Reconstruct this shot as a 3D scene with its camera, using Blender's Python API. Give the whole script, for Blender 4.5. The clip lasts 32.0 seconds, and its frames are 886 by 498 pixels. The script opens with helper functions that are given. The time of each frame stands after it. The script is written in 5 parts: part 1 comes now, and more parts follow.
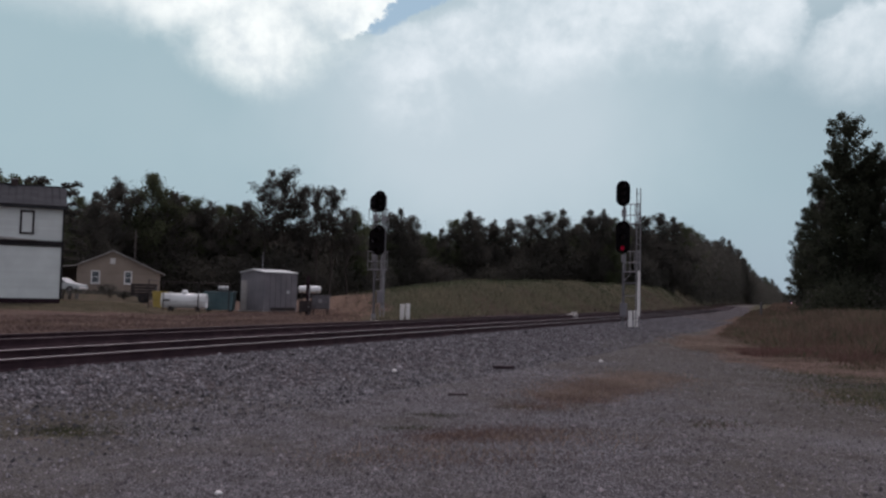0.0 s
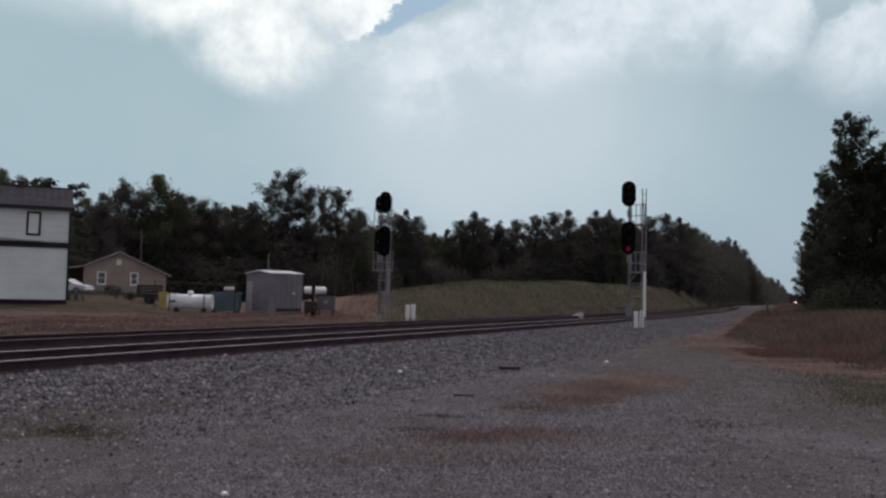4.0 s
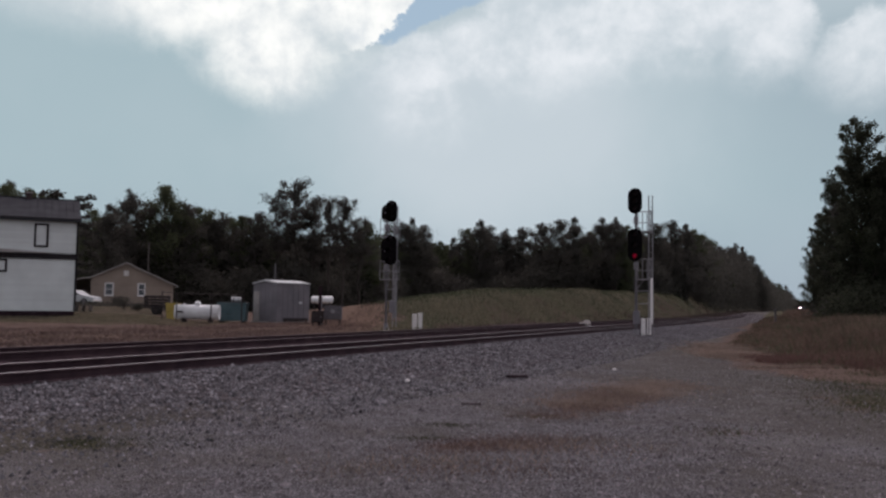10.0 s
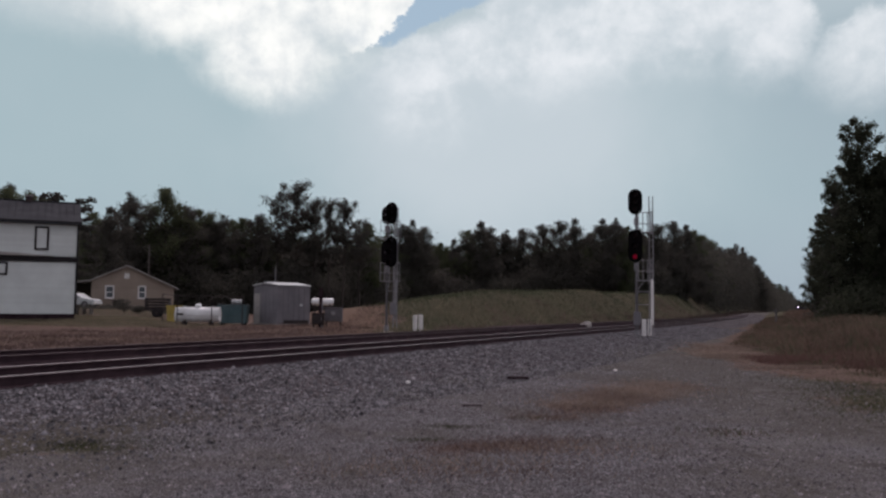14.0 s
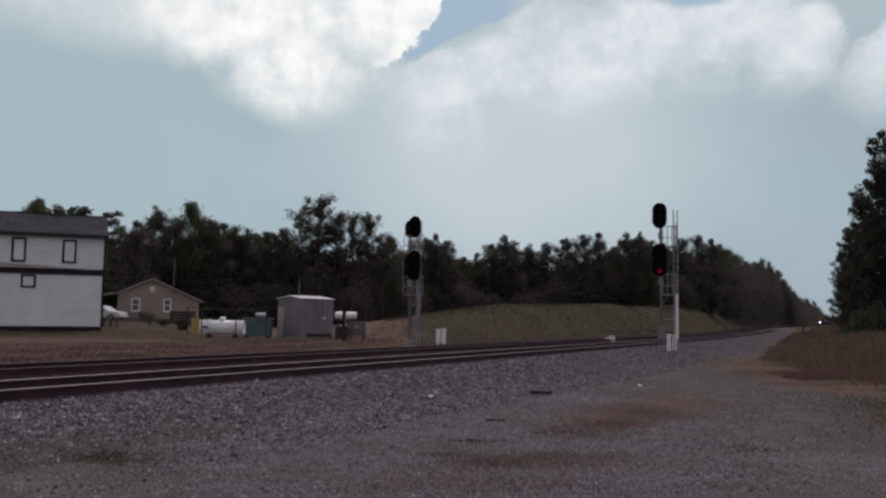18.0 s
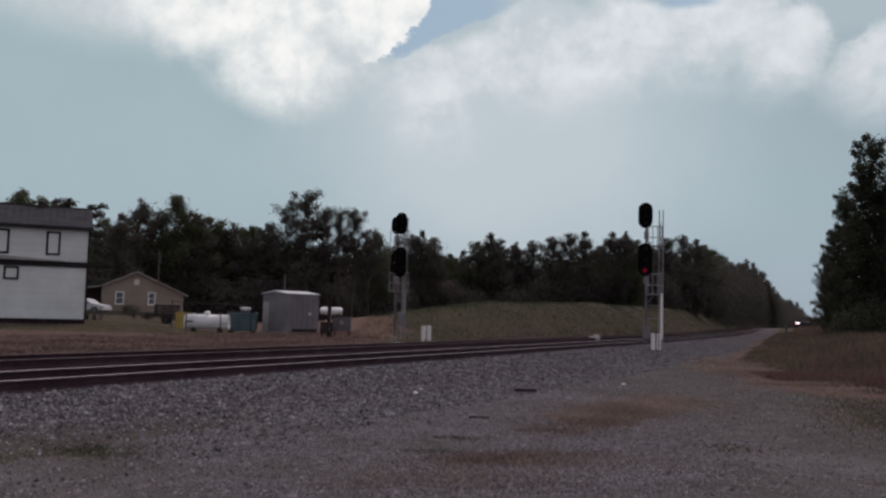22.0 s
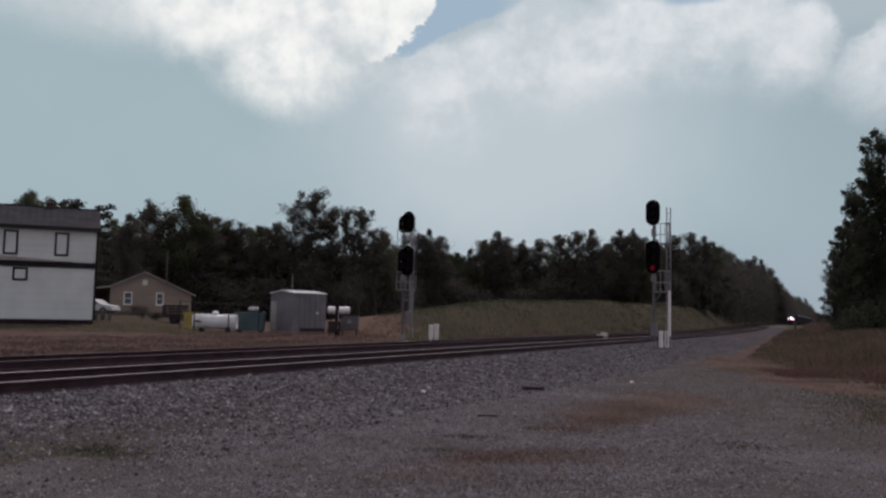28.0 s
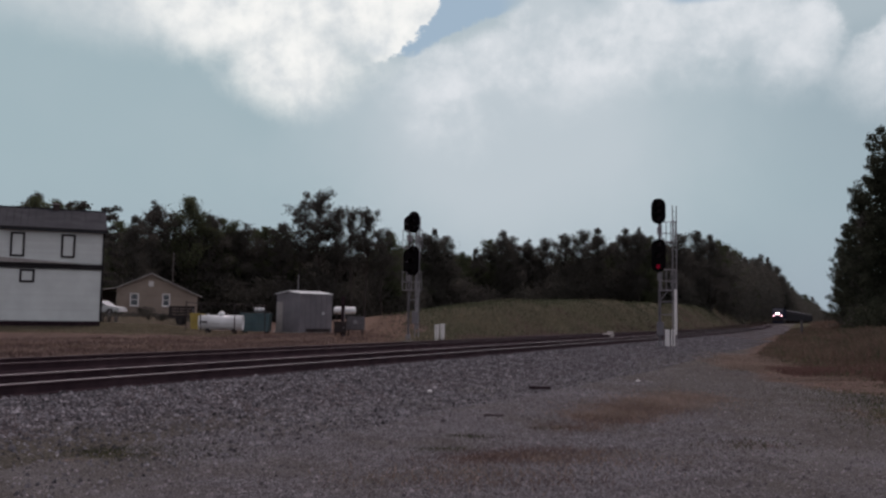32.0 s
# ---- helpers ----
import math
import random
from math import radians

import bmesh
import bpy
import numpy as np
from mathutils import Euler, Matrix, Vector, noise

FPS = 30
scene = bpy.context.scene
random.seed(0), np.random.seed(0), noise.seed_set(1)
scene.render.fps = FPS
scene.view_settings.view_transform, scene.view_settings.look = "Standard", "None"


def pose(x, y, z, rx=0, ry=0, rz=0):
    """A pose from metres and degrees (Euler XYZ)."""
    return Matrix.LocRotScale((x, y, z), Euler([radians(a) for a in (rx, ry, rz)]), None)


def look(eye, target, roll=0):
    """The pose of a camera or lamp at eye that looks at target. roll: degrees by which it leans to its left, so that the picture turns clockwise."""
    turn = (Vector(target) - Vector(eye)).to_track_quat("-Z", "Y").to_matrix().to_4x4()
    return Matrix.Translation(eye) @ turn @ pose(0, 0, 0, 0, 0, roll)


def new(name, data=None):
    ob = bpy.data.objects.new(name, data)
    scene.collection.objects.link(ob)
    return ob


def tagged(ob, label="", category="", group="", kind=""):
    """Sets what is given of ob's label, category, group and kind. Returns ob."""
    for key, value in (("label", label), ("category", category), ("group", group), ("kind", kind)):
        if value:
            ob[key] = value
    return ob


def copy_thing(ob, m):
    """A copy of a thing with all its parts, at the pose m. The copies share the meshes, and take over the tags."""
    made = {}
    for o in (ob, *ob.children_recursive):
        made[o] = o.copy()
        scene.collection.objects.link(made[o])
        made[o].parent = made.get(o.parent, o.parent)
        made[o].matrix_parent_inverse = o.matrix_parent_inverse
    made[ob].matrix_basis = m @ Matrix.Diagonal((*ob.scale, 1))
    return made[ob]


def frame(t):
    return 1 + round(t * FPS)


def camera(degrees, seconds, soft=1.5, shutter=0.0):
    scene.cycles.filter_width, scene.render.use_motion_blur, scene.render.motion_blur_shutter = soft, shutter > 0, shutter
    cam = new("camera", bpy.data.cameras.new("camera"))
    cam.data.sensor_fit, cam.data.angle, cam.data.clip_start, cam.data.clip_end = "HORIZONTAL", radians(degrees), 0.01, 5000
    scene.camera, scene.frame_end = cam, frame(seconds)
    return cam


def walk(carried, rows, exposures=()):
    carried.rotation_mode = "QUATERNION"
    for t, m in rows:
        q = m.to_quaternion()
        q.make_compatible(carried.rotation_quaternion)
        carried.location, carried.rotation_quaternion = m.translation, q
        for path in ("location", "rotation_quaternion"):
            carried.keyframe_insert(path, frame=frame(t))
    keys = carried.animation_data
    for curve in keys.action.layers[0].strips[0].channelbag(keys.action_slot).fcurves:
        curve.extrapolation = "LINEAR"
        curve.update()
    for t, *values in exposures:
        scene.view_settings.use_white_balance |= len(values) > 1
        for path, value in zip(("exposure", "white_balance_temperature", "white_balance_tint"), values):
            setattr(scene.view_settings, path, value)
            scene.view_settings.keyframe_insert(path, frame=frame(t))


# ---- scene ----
import functools

cam = camera(54, 32.0, soft=2.5)
PATH = [
    (0.0, pose(0, 0, 1.5, 93.105, -1.217, -2.335)), (0.5, pose(0, 0, 1.5, 92.969, -1.317, -2.295)), (1.0, pose(0, 0, 1.5, 92.928, -1.247, -2.295)), (1.5, pose(0, 0, 1.5, 92.874, -1.237, -2.190)),
    (2.0, pose(0, 0, 1.5, 92.867, -1.210, -2.115)), (2.5, pose(0, 0, 1.5, 92.811, -1.112, -2.046)), (3.0, pose(0, 0, 1.5, 92.531, -1.065, -2.020)), (3.5, pose(0, 0, 1.5, 92.833, -1.086, -2.145)),
    (5.5, pose(0, 0, 1.5, 93.545, -1.637, -1.063)), (6.0, pose(0, 0, 1.5, 93.638, -1.433, -1.384)), (6.5, pose(0, 0, 1.5, 93.629, -1.158, -1.725)), (7.0, pose(0, 0, 1.5, 93.932, -0.977, -1.694)),
    (7.5, pose(0, 0, 1.5, 93.886, -0.996, -1.545)), (8.0, pose(0, 0, 1.5, 93.930, -0.743, -1.496)), (8.5, pose(0, 0, 1.5, 93.842, -0.649, -1.504)), (9.0, pose(0, 0, 1.5, 93.827, -0.766, -1.456)),
    (9.5, pose(0, 0, 1.5, 93.746, -0.818, -1.519)), (10.0, pose(0, 0, 1.5, 93.704, -0.746, -1.532)), (10.5, pose(0, 0, 1.5, 93.828, -0.747, -1.309)), (11.0, pose(0, 0, 1.5, 93.838, -0.851, -1.310)),
    (11.5, pose(0, 0, 1.5, 93.841, -0.668, -1.315)), (12.0, pose(0, 0, 1.5, 93.558, -0.647, -1.398)), (12.5, pose(0, 0, 1.5, 93.661, -0.604, -1.426)), (13.0, pose(0, 0, 1.5, 93.616, -0.666, -1.399)),
    (13.5, pose(0, 0, 1.5, 93.717, -0.511, -1.419)), (14.0, pose(0, 0, 1.5, 93.809, -0.558, -1.494)), (14.5, pose(0, 0, 1.5, 93.890, -0.600, -1.401)), (16.5, pose(0, 0, 1.5, 93.988, -0.746, -1.262)),
    (17.0, pose(0, 0, 1.5, 94.449, -1.208, 0.087)), (17.5, pose(0, 0, 1.5, 94.844, -0.869, -0.062)), (18.0, pose(0, 0, 1.5, 94.699, -0.750, 0.018)), (18.5, pose(0, 0, 1.5, 94.740, -1.237, -0.921)),
    (19.0, pose(0, 0, 1.5, 94.424, -1.596, -1.392)), (19.5, pose(0, 0, 1.5, 94.430, -1.443, -1.695)), (20.0, pose(0, 0, 1.5, 94.497, -1.369, -1.409)), (20.5, pose(0, 0, 1.5, 94.416, -1.260, -1.227)),
    (21.0, pose(0, 0, 1.5, 94.285, -1.383, -1.205)), (21.5, pose(0, 0, 1.5, 94.225, -1.441, -1.094)), (22.0, pose(0, 0, 1.5, 94.513, -1.419, -0.934)), (22.5, pose(0, 0, 1.5, 94.458, -1.248, -1.009)),
    (23.0, pose(0, 0, 1.5, 94.513, -1.092, -0.828)), (23.5, pose(0, 0, 1.5, 94.575, -1.304, -0.870)), (24.0, pose(0, 0, 1.5, 94.454, -1.282, -0.708)), (24.5, pose(0, 0, 1.5, 94.584, -1.185, -0.731)),
    (25.0, pose(0, 0, 1.5, 94.594, -1.173, -0.557)), (25.5, pose(0, 0, 1.5, 94.638, -1.422, -0.549)), (27.5, pose(0, 0, 1.5, 94.469, -1.091, -0.463)), (28.0, pose(0, 0, 1.5, 94.412, -1.115, -0.443)),
    (28.5, pose(0, 0, 1.5, 94.464, -0.872, -0.392)), (29.0, pose(0, 0, 1.5, 94.524, -1.073, -0.387)), (29.5, pose(0, 0, 1.5, 94.364, -1.132, -0.145)), (30.0, pose(0, 0, 1.5, 94.214, -1.012, -0.207)),
    (30.5, pose(0, 0, 1.5, 94.305, -1.110, -0.117)), (31.0, pose(0, 0, 1.5, 94.256, -1.126, -0.084)), (31.5, pose(0, 0, 1.5, 94.302, -0.989, -0.151)), (32.0, pose(0, 0, 1.5, 94.391, -0.831, -0.061)),
]
walk(cam, PATH, [(0.0, 0.02, 6300, 30.0), (3.0, 0.02, 6300, 30.0), (6.0, 0.02, 6420, 32.0), (17.0, 0.0, 6500, 33.0), (19.0, -0.09, 6500, 33.0), (32.0, -0.12, 6500, 33.0)])

# ---- light ----
SUN_AZ, SUN_EL = radians(6), radians(56)


def tree_of(nt):
    """Short ways to write node arithmetic."""
    def node(kind, **props):
        n = nt.nodes.new(kind)
        for k, v in props.items():
            if k in ("operation", "blend_type", "data_type", "sky_type", "noise_dimensions", "feature", "interpolation_type"):
                exec_set(n, k, v)
        return n

    def exec_set(n, k, v):
        if k == "operation":
            n.operation = v
        elif k == "blend_type":
            n.blend_type = v
        elif k == "data_type":
            n.data_type = v
        elif k == "sky_type":
            n.sky_type = v
        elif k == "feature":
            n.feature = v
        elif k == "interpolation_type":
            n.interpolation_type = v

    def put(sock, v):
        if isinstance(v, bpy.types.NodeSocket):
            nt.links.new(v, sock)
        elif sock.type == "RGBA" and len(v) == 3:
            sock.default_value = (*v, 1)
        else:
            sock.default_value = v

    def m(op, a, b=0.0, c=0.0, clamp=False):
        n = node("ShaderNodeMath", operation=op)
        n.use_clamp = clamp
        for s, v in zip(n.inputs, (a, b, c)):
            put(s, v)
        return n.outputs[0]

    def step(v, lo, hi):
        n = node("ShaderNodeMapRange", interpolation_type="SMOOTHSTEP")
        for s, w in zip(n.inputs, (v, lo, hi, 0.0, 1.0)):
            put(s, w)
        return n.outputs[0]

    def mix(fac, a, b, how="MIX"):
        n = node("ShaderNodeMix", data_type="RGBA", blend_type=how)
        put(n.inputs[0], fac), put(n.inputs[6], a), put(n.inputs[7], b)
        return n.outputs[2]

    def noisy(vec, scale, detail=4.0, rough=0.55, warp=0.0):
        n = node("ShaderNodeTexNoise")
        put(n.inputs["Vector"], vec)
        n.inputs["Scale"].default_value, n.inputs["Detail"].default_value = scale, detail
        n.inputs["Roughness"].default_value, n.inputs["Distortion"].default_value = rough, warp
        return n.outputs["Fac"]

    return node, put, m, step, mix, noisy


world = bpy.data.worlds.new("sky")
scene.world = world
world.use_nodes = True


def build_sky(nt):
    node, put, m, step, mix, noisy = tree_of(nt)
    nt.nodes.clear()
    sky = node("ShaderNodeTexSky", sky_type="NISHITA")
    sky.sun_disc, sky.sun_elevation, sky.sun_rotation = False, SUN_EL, SUN_AZ
    sky.dust_density, sky.air_density = 2.0, 1.0
    way = node("ShaderNodeTexCoord").outputs["Generated"]
    sep = node("ShaderNodeSeparateXYZ")
    put(sep.inputs[0], way)
    x, y, z = sep.outputs
    az = m("MULTIPLY", m("ARCTAN2", x, y), 57.2958)
    el = m("MULTIPLY", m("ARCSINE", z), 57.2958)
    # billows: wobble of the cloud edges, about -1 to 1
    big = m("MULTIPLY_ADD", noisy(way, 7.0, 4.0, 0.55), 4.0, -2.0)
    billow = m("SUBTRACT", 0.55, m("ABSOLUTE", m("MULTIPLY_ADD", noisy(way, 22.0, 9.0, 0.66), 5.0, -2.5)))
    wob = m("ADD", m("MULTIPLY", big, 0.55), m("MULTIPLY", billow, 0.45))

    def blob(ca, ce, ra, re):
        """1 at the middle of an oval cloud mass, 0 at its rim, below 0 outside."""
        da = m("DIVIDE", m("SUBTRACT", az, ca), ra)
        de = m("DIVIDE", m("SUBTRACT", el, ce), re)
        return m("SUBTRACT", 1.0, m("SQRT", m("ADD", m("MULTIPLY", da, da), m("MULTIPLY", de, de))))

    def most(*masses):
        return functools.reduce(lambda a, b: m("MAXIMUM", a, b), masses)

    # a towering cloud with a hanging lobe and a tail, a bank of smaller heads beside it, thin veil below
    first = m("ADD", most(blob(-6.2, 20.6, 5.7, 4.2), blob(-10.2, 16.4, 4.4, 3.1), blob(-13.0, 19.6, 7.0, 3.4)), m("MULTIPLY", wob, 0.36))
    wing = m("ADD", most(blob(-19.5, 22.5, 13.0, 6.4), blob(-16.0, 19.2, 5.6, 3.0)), m("MULTIPLY", wob, 0.22))
    puffs = most(blob(0.4, 15.0, 3.2, 3.0), blob(4.8, 16.4, 5.0, 2.6), blob(7.5, 18.8, 4.0, 1.8), blob(12.5, 18.0, 6.6, 2.5), blob(19.0, 18.4, 5.0, 2.4), blob(22.2, 17.3, 3.0, 2.5), blob(28.8, 15.4, 3.6, 2.2))
    puffs = m("ADD", puffs, m("MULTIPLY", wob, 0.52))
    broad = m("ADD", blob(4.5, 11.5, 16.0, 10.5), m("MULTIPLY", big, 0.12))
    puff = m("ADD", m("MULTIPLY", noisy(way, 11.0, 6.0, 0.55, 0.2), 0.75), m("MULTIPLY", noisy(way, 30.0, 5.0, 0.6), 0.45))
    veil = mix(step(el, -1.0, 9.0), (0.312, 0.434, 0.452), (0.330, 0.505, 0.492))
    veil = mix(m("MULTIPLY", step(noisy(way, 3.2, 4.0, 0.5), 0.42, 0.72), 0.3), veil, (0.425, 0.585, 0.560))
    dusk = step(m("ADD", az, m("MULTIPLY", el, 0.8)), 22.0, 40.0)
    veil = mix(m("MULTIPLY", dusk, 0.40), veil, (0.262, 0.374, 0.398))
    deep = mix(0.8, mix(1.0, sky.outputs[0], (0.09, 0.09, 0.09), "MULTIPLY"), (0.275, 0.490, 0.540))
    # a gap of blue whose floor is the slanting top of the second bank
    floor = m("SUBTRACT", el, m("MULTIPLY_ADD", m("MAXIMUM", m("ADD", az, 2.05), 0.0), 0.42, 16.95))
    hole = m("MULTIPLY", step(m("ADD", floor, m("MULTIPLY", wob, 1.25)), -0.1, 0.30), m("SUBTRACT", 1.0, step(m("ABSOLUTE", m("ADD", az, 0.3)), 3.6, 6.0)))
    pane = m("MULTIPLY", step(m("ADD", el, m("MULTIPLY", wob, 0.4)), 19.5, 20.0), m("SUBTRACT", 1.0, step(m("ABSOLUTE", m("SUBTRACT", az, 16.6)), 0.9, 2.6)))
    col = mix(m("MULTIPLY", step(broad, -0.20, 0.70), 0.95), veil, (0.500, 0.652, 0.624))
    col = mix(m("MULTIPLY", step(el, 15.5, 18.5), 0.60), col, (0.450, 0.605, 0.580))
    lit2 = mix(step(puff, 0.44, 0.80), (0.520, 0.672, 0.640), (0.780, 0.925, 0.850))
    high = step(m("ADD", el, m("MULTIPLY", wob, 0.8)), 14.8, 17.4)
    soft2 = m("ADD", m("MULTIPLY", step(puffs, -0.80, 0.80), m("SUBTRACT", 1.0, high)), m("MULTIPLY", step(puffs, -0.15, 0.30), high))
    col = mix(m("MULTIPLY", soft2, 0.85), col, lit2)
    col = mix(m("MULTIPLY", m("MAXIMUM", hole, pane), 0.85), col, deep)
    white = mix(step(puff, 0.42, 0.74), (0.600, 0.745, 0.690), (0.930, 1.070, 0.920))
    col = mix(m("MULTIPLY", step(wing, -0.20, 0.60), 0.66), col, mix(0.5, (0.550, 0.690, 0.650), white))
    crisp = m("MULTIPLY", step(el, 15.2, 17.0), step(az, -6.0, -3.0))
    soft1 = m("ADD", m("MULTIPLY", step(first, -0.42, 0.58), m("SUBTRACT", 1.0, crisp)), m("MULTIPLY", step(first, 0.0, 0.07), crisp))
    col = mix(soft1, col, white)
    # paler, warmer overcast overhead and behind
    col = mix(step(el, 24.0, 42.0), col, (0.56, 0.505, 0.50))
    col = mix(m("MULTIPLY", step(m("ABSOLUTE", az), 55.0, 95.0), step(el, -5.0, 8.0)), col, (0.42, 0.445, 0.45))
    back = node("ShaderNodeBackground")
    put(back.inputs["Color"], col)
    back.inputs["Strength"].default_value = 1.0
    put(node("ShaderNodeOutputWorld").inputs[0], back.outputs[0])


build_sky(world.node_tree)
sun_data = bpy.data.lights.new("sun", "SUN")
sun_data.energy, sun_data.angle, sun_data.color = 1.5, radians(25), (1.0, 0.93, 0.86)
sun = new("sun", sun_data)
sun.matrix_world = look((math.sin(SUN_AZ) * math.cos(SUN_EL) * 90, math.cos(SUN_AZ) * math.cos(SUN_EL) * 90, math.sin(SUN_EL) * 90), (0, 0, 0))
scene.view_settings.exposure = 0.0


# ---- materials ----
def material(name, a, b, rough=0.8, scale=3.0, bump=0.3, metal=0.0, fine=40.0, vary=0.0, spec=0.3, glow=0.0):
    """Two tones mixed by coarse and fine noise at real size, with fine relief; vary: spread of tone from piece to piece."""
    mat = bpy.data.materials.new(name)
    mat.use_nodes = True
    nt = mat.node_tree
    node, put, m, step, mix, noisy = tree_of(nt)
    bsdf = nt.nodes["Principled BSDF"]
    pos = node("ShaderNodeTexCoord").outputs["Object"]
    coarse, grain = noisy(pos, scale, 4.0), noisy(pos, fine, 3.0)
    f = step(m("ADD", m("MULTIPLY", coarse, 0.7), m("MULTIPLY", grain, 0.3)), 0.32, 0.68)
    col = mix(f, a, b)
    if vary:
        info = node("ShaderNodeObjectInfo").outputs["Random"]
        isl = node("ShaderNodeNewGeometry").outputs["Random Per Island"]
        r = m("FRACT", m("ADD", info, isl))
        k = m("MULTIPLY_ADD", r, 2 * vary, 1 - vary)
        n = node("ShaderNodeVectorMath", operation="SCALE")
        put(n.inputs[0], col), put(n.inputs["Scale"], k)
        col = n.outputs[0]
    put(bsdf.inputs["Base Color"], col)
    put(bsdf.inputs["Roughness"], m("MULTIPLY_ADD", grain, 0.2, rough - 0.1, clamp=True))
    bsdf.inputs["Metallic"].default_value = metal
    bsdf.inputs["Specular IOR Level"].default_value = spec
    if glow:
        bsdf.inputs["Emission Color"].default_value = (*a, 1)
        bsdf.inputs["Emission Strength"].default_value = glow
    if bump:
        bn = node("ShaderNodeBump")
        bn.inputs["Strength"].default_value, bn.inputs["Distance"].default_value = bump, 0.02
        put(bn.inputs["Height"], m("ADD", grain, coarse))
        put(bsdf.inputs["Normal"], bn.outputs[0])
    return mat


def let_through(mat, share):
    """Thin blades: part of the light passes."""
    nt = mat.node_tree
    bsdf = nt.nodes["Principled BSDF"]
    thin, both = nt.nodes.new("ShaderNodeBsdfTranslucent"), nt.nodes.new("ShaderNodeMixShader")
    both.inputs[0].default_value = share
    nt.links.new(bsdf.inputs["Base Color"].links[0].from_socket, thin.inputs["Color"])
    nt.links.new(bsdf.outputs[0], both.inputs[1])
    nt.links.new(thin.outputs[0], both.inputs[2])
    nt.links.new(both.outputs[0], nt.nodes["Material Output"].inputs["Surface"])
    return mat


def leaf_material(name, a, b):
    mat = material(name, a, b, 0.8, 0.25, 0.0, vary=0.2, fine=5.0, spec=0.01)
    return let_through(mat, 0.45)


M_LEAF = leaf_material("leaf_green", (0.074, 0.072, 0.066), (0.108, 0.108, 0.090))
M_LEAF2 = leaf_material("leaf_pale", (0.068, 0.080, 0.050), (0.110, 0.130, 0.072))
# darkened copy of the leaf greens: the dense right wood's shade put into the colour
M_LEAF3 = leaf_material("leaf_shaded", (0.040, 0.046, 0.034), (0.068, 0.078, 0.052))
M_PINE = leaf_material("pine_needle", (0.062, 0.060, 0.056), (0.094, 0.094, 0.080))
M_BARK = material("bark", (0.034, 0.029, 0.026), (0.072, 0.062, 0.054), 0.9, 2.0, 0.8)
M_DRY = material("dry_grass", (0.094, 0.066, 0.052), (0.168, 0.122, 0.092), 0.9, 0.3, 0.0, vary=0.4, fine=3.0)
M_GREENGRASS = material("green_grass", (0.038, 0.047, 0.029), (0.092, 0.105, 0.062), 0.9, 0.18, 0.0, vary=0.55, fine=2.0)
M_STRAW = material("straw", (0.190, 0.150, 0.126), (0.310, 0.250, 0.208), 0.9, 0.5, 0.0, vary=0.35, fine=3.0, spec=0.02)
M_RUSSET = material("russet_weeds", (0.092, 0.066, 0.061), (0.162, 0.120, 0.107), 0.9, 0.3, 0.0, vary=0.35, fine=3.0, spec=0.02)
M_WEED = material("low_weeds", (0.056, 0.064, 0.042), (0.100, 0.106, 0.066), 0.9, 0.5, 0.0, vary=0.35, fine=3.0, spec=0.02)
M_REDGRASS = material("red_grass", (0.100, 0.060, 0.054), (0.165, 0.104, 0.090), 0.9, 0.4, 0.0, vary=0.35, fine=3.0, spec=0.02)
M_SCRUB = material("dark_scrub", (0.052, 0.044, 0.040), (0.098, 0.080, 0.072), 0.9, 0.4, 0.0, vary=0.4, fine=3.0, spec=0.02)
M_LAWN = material("pale_lawn", (0.135, 0.122, 0.085), (0.220, 0.195, 0.138), 0.95, 0.5, 0.0, vary=0.35, fine=3.0, spec=0.02)
for thin_mat in (M_DRY, M_GREENGRASS, M_STRAW, M_RUSSET, M_WEED, M_REDGRASS, M_LAWN, M_SCRUB):
    let_through(thin_mat, 0.4)
M_STONE = material("crushed_stone", (0.094, 0.088, 0.094), (0.258, 0.242, 0.252), 0.9, 6.0, 0.2, vary=0.5, spec=0.08)
M_BALLAST = material("ballast_stone", (0.036, 0.036, 0.040), (0.258, 0.254, 0.268), 0.9, 5.0, 0.6, vary=0.6, fine=14.0, spec=0.08)
M_FOULED = material("oily_ballast", (0.036, 0.024, 0.030), (0.080, 0.056, 0.064), 0.95, 3.0, 0.7, fine=16.0, spec=0.02)
M_TIE = material("creosoted_wood", (0.030, 0.019, 0.024), (0.070, 0.046, 0.054), 0.95, 4.0, 0.5, vary=0.4, spec=0.04)
M_RUST = material("rail_side", (0.038, 0.022, 0.028), (0.075, 0.045, 0.052), 0.85, 3.0, 0.3, metal=0.3)
M_HEAD = material("rail_head", (0.15, 0.14, 0.145), (0.22, 0.205, 0.21), 0.55, 2.0, 0.05, metal=0.6)
M_DULLHEAD = material("rusty_rail_head", (0.075, 0.058, 0.060), (0.120, 0.098, 0.098), 0.75, 2.0, 0.05, metal=0.3)
M_ALU = material("galvanised_steel", (0.20, 0.20, 0.21), (0.29, 0.29, 0.30), 0.6, 4.0, 0.1, metal=0.3)
M_MAST = material("dull_steel", (0.10, 0.098, 0.105), (0.16, 0.155, 0.165), 0.7, 4.0, 0.1, metal=0.2)
M_BRICK = material("old_brick", (0.036, 0.028, 0.028), (0.064, 0.048, 0.046), 0.9, 6.0, 0.5)
M_WHITEPAINT = material("white_paint", (0.72, 0.72, 0.70), (0.82, 0.82, 0.80), 0.5, 2.0, 0.05)
M_BLACK = material("black_paint", (0.005, 0.004, 0.005), (0.010, 0.009, 0.010), 0.85, 3.0, 0.05, spec=0.04)
M_LENS = material("dark_lens", (0.016, 0.006, 0.008), (0.022, 0.008, 0.010), 0.35, 3.0, 0.0, spec=0.15)
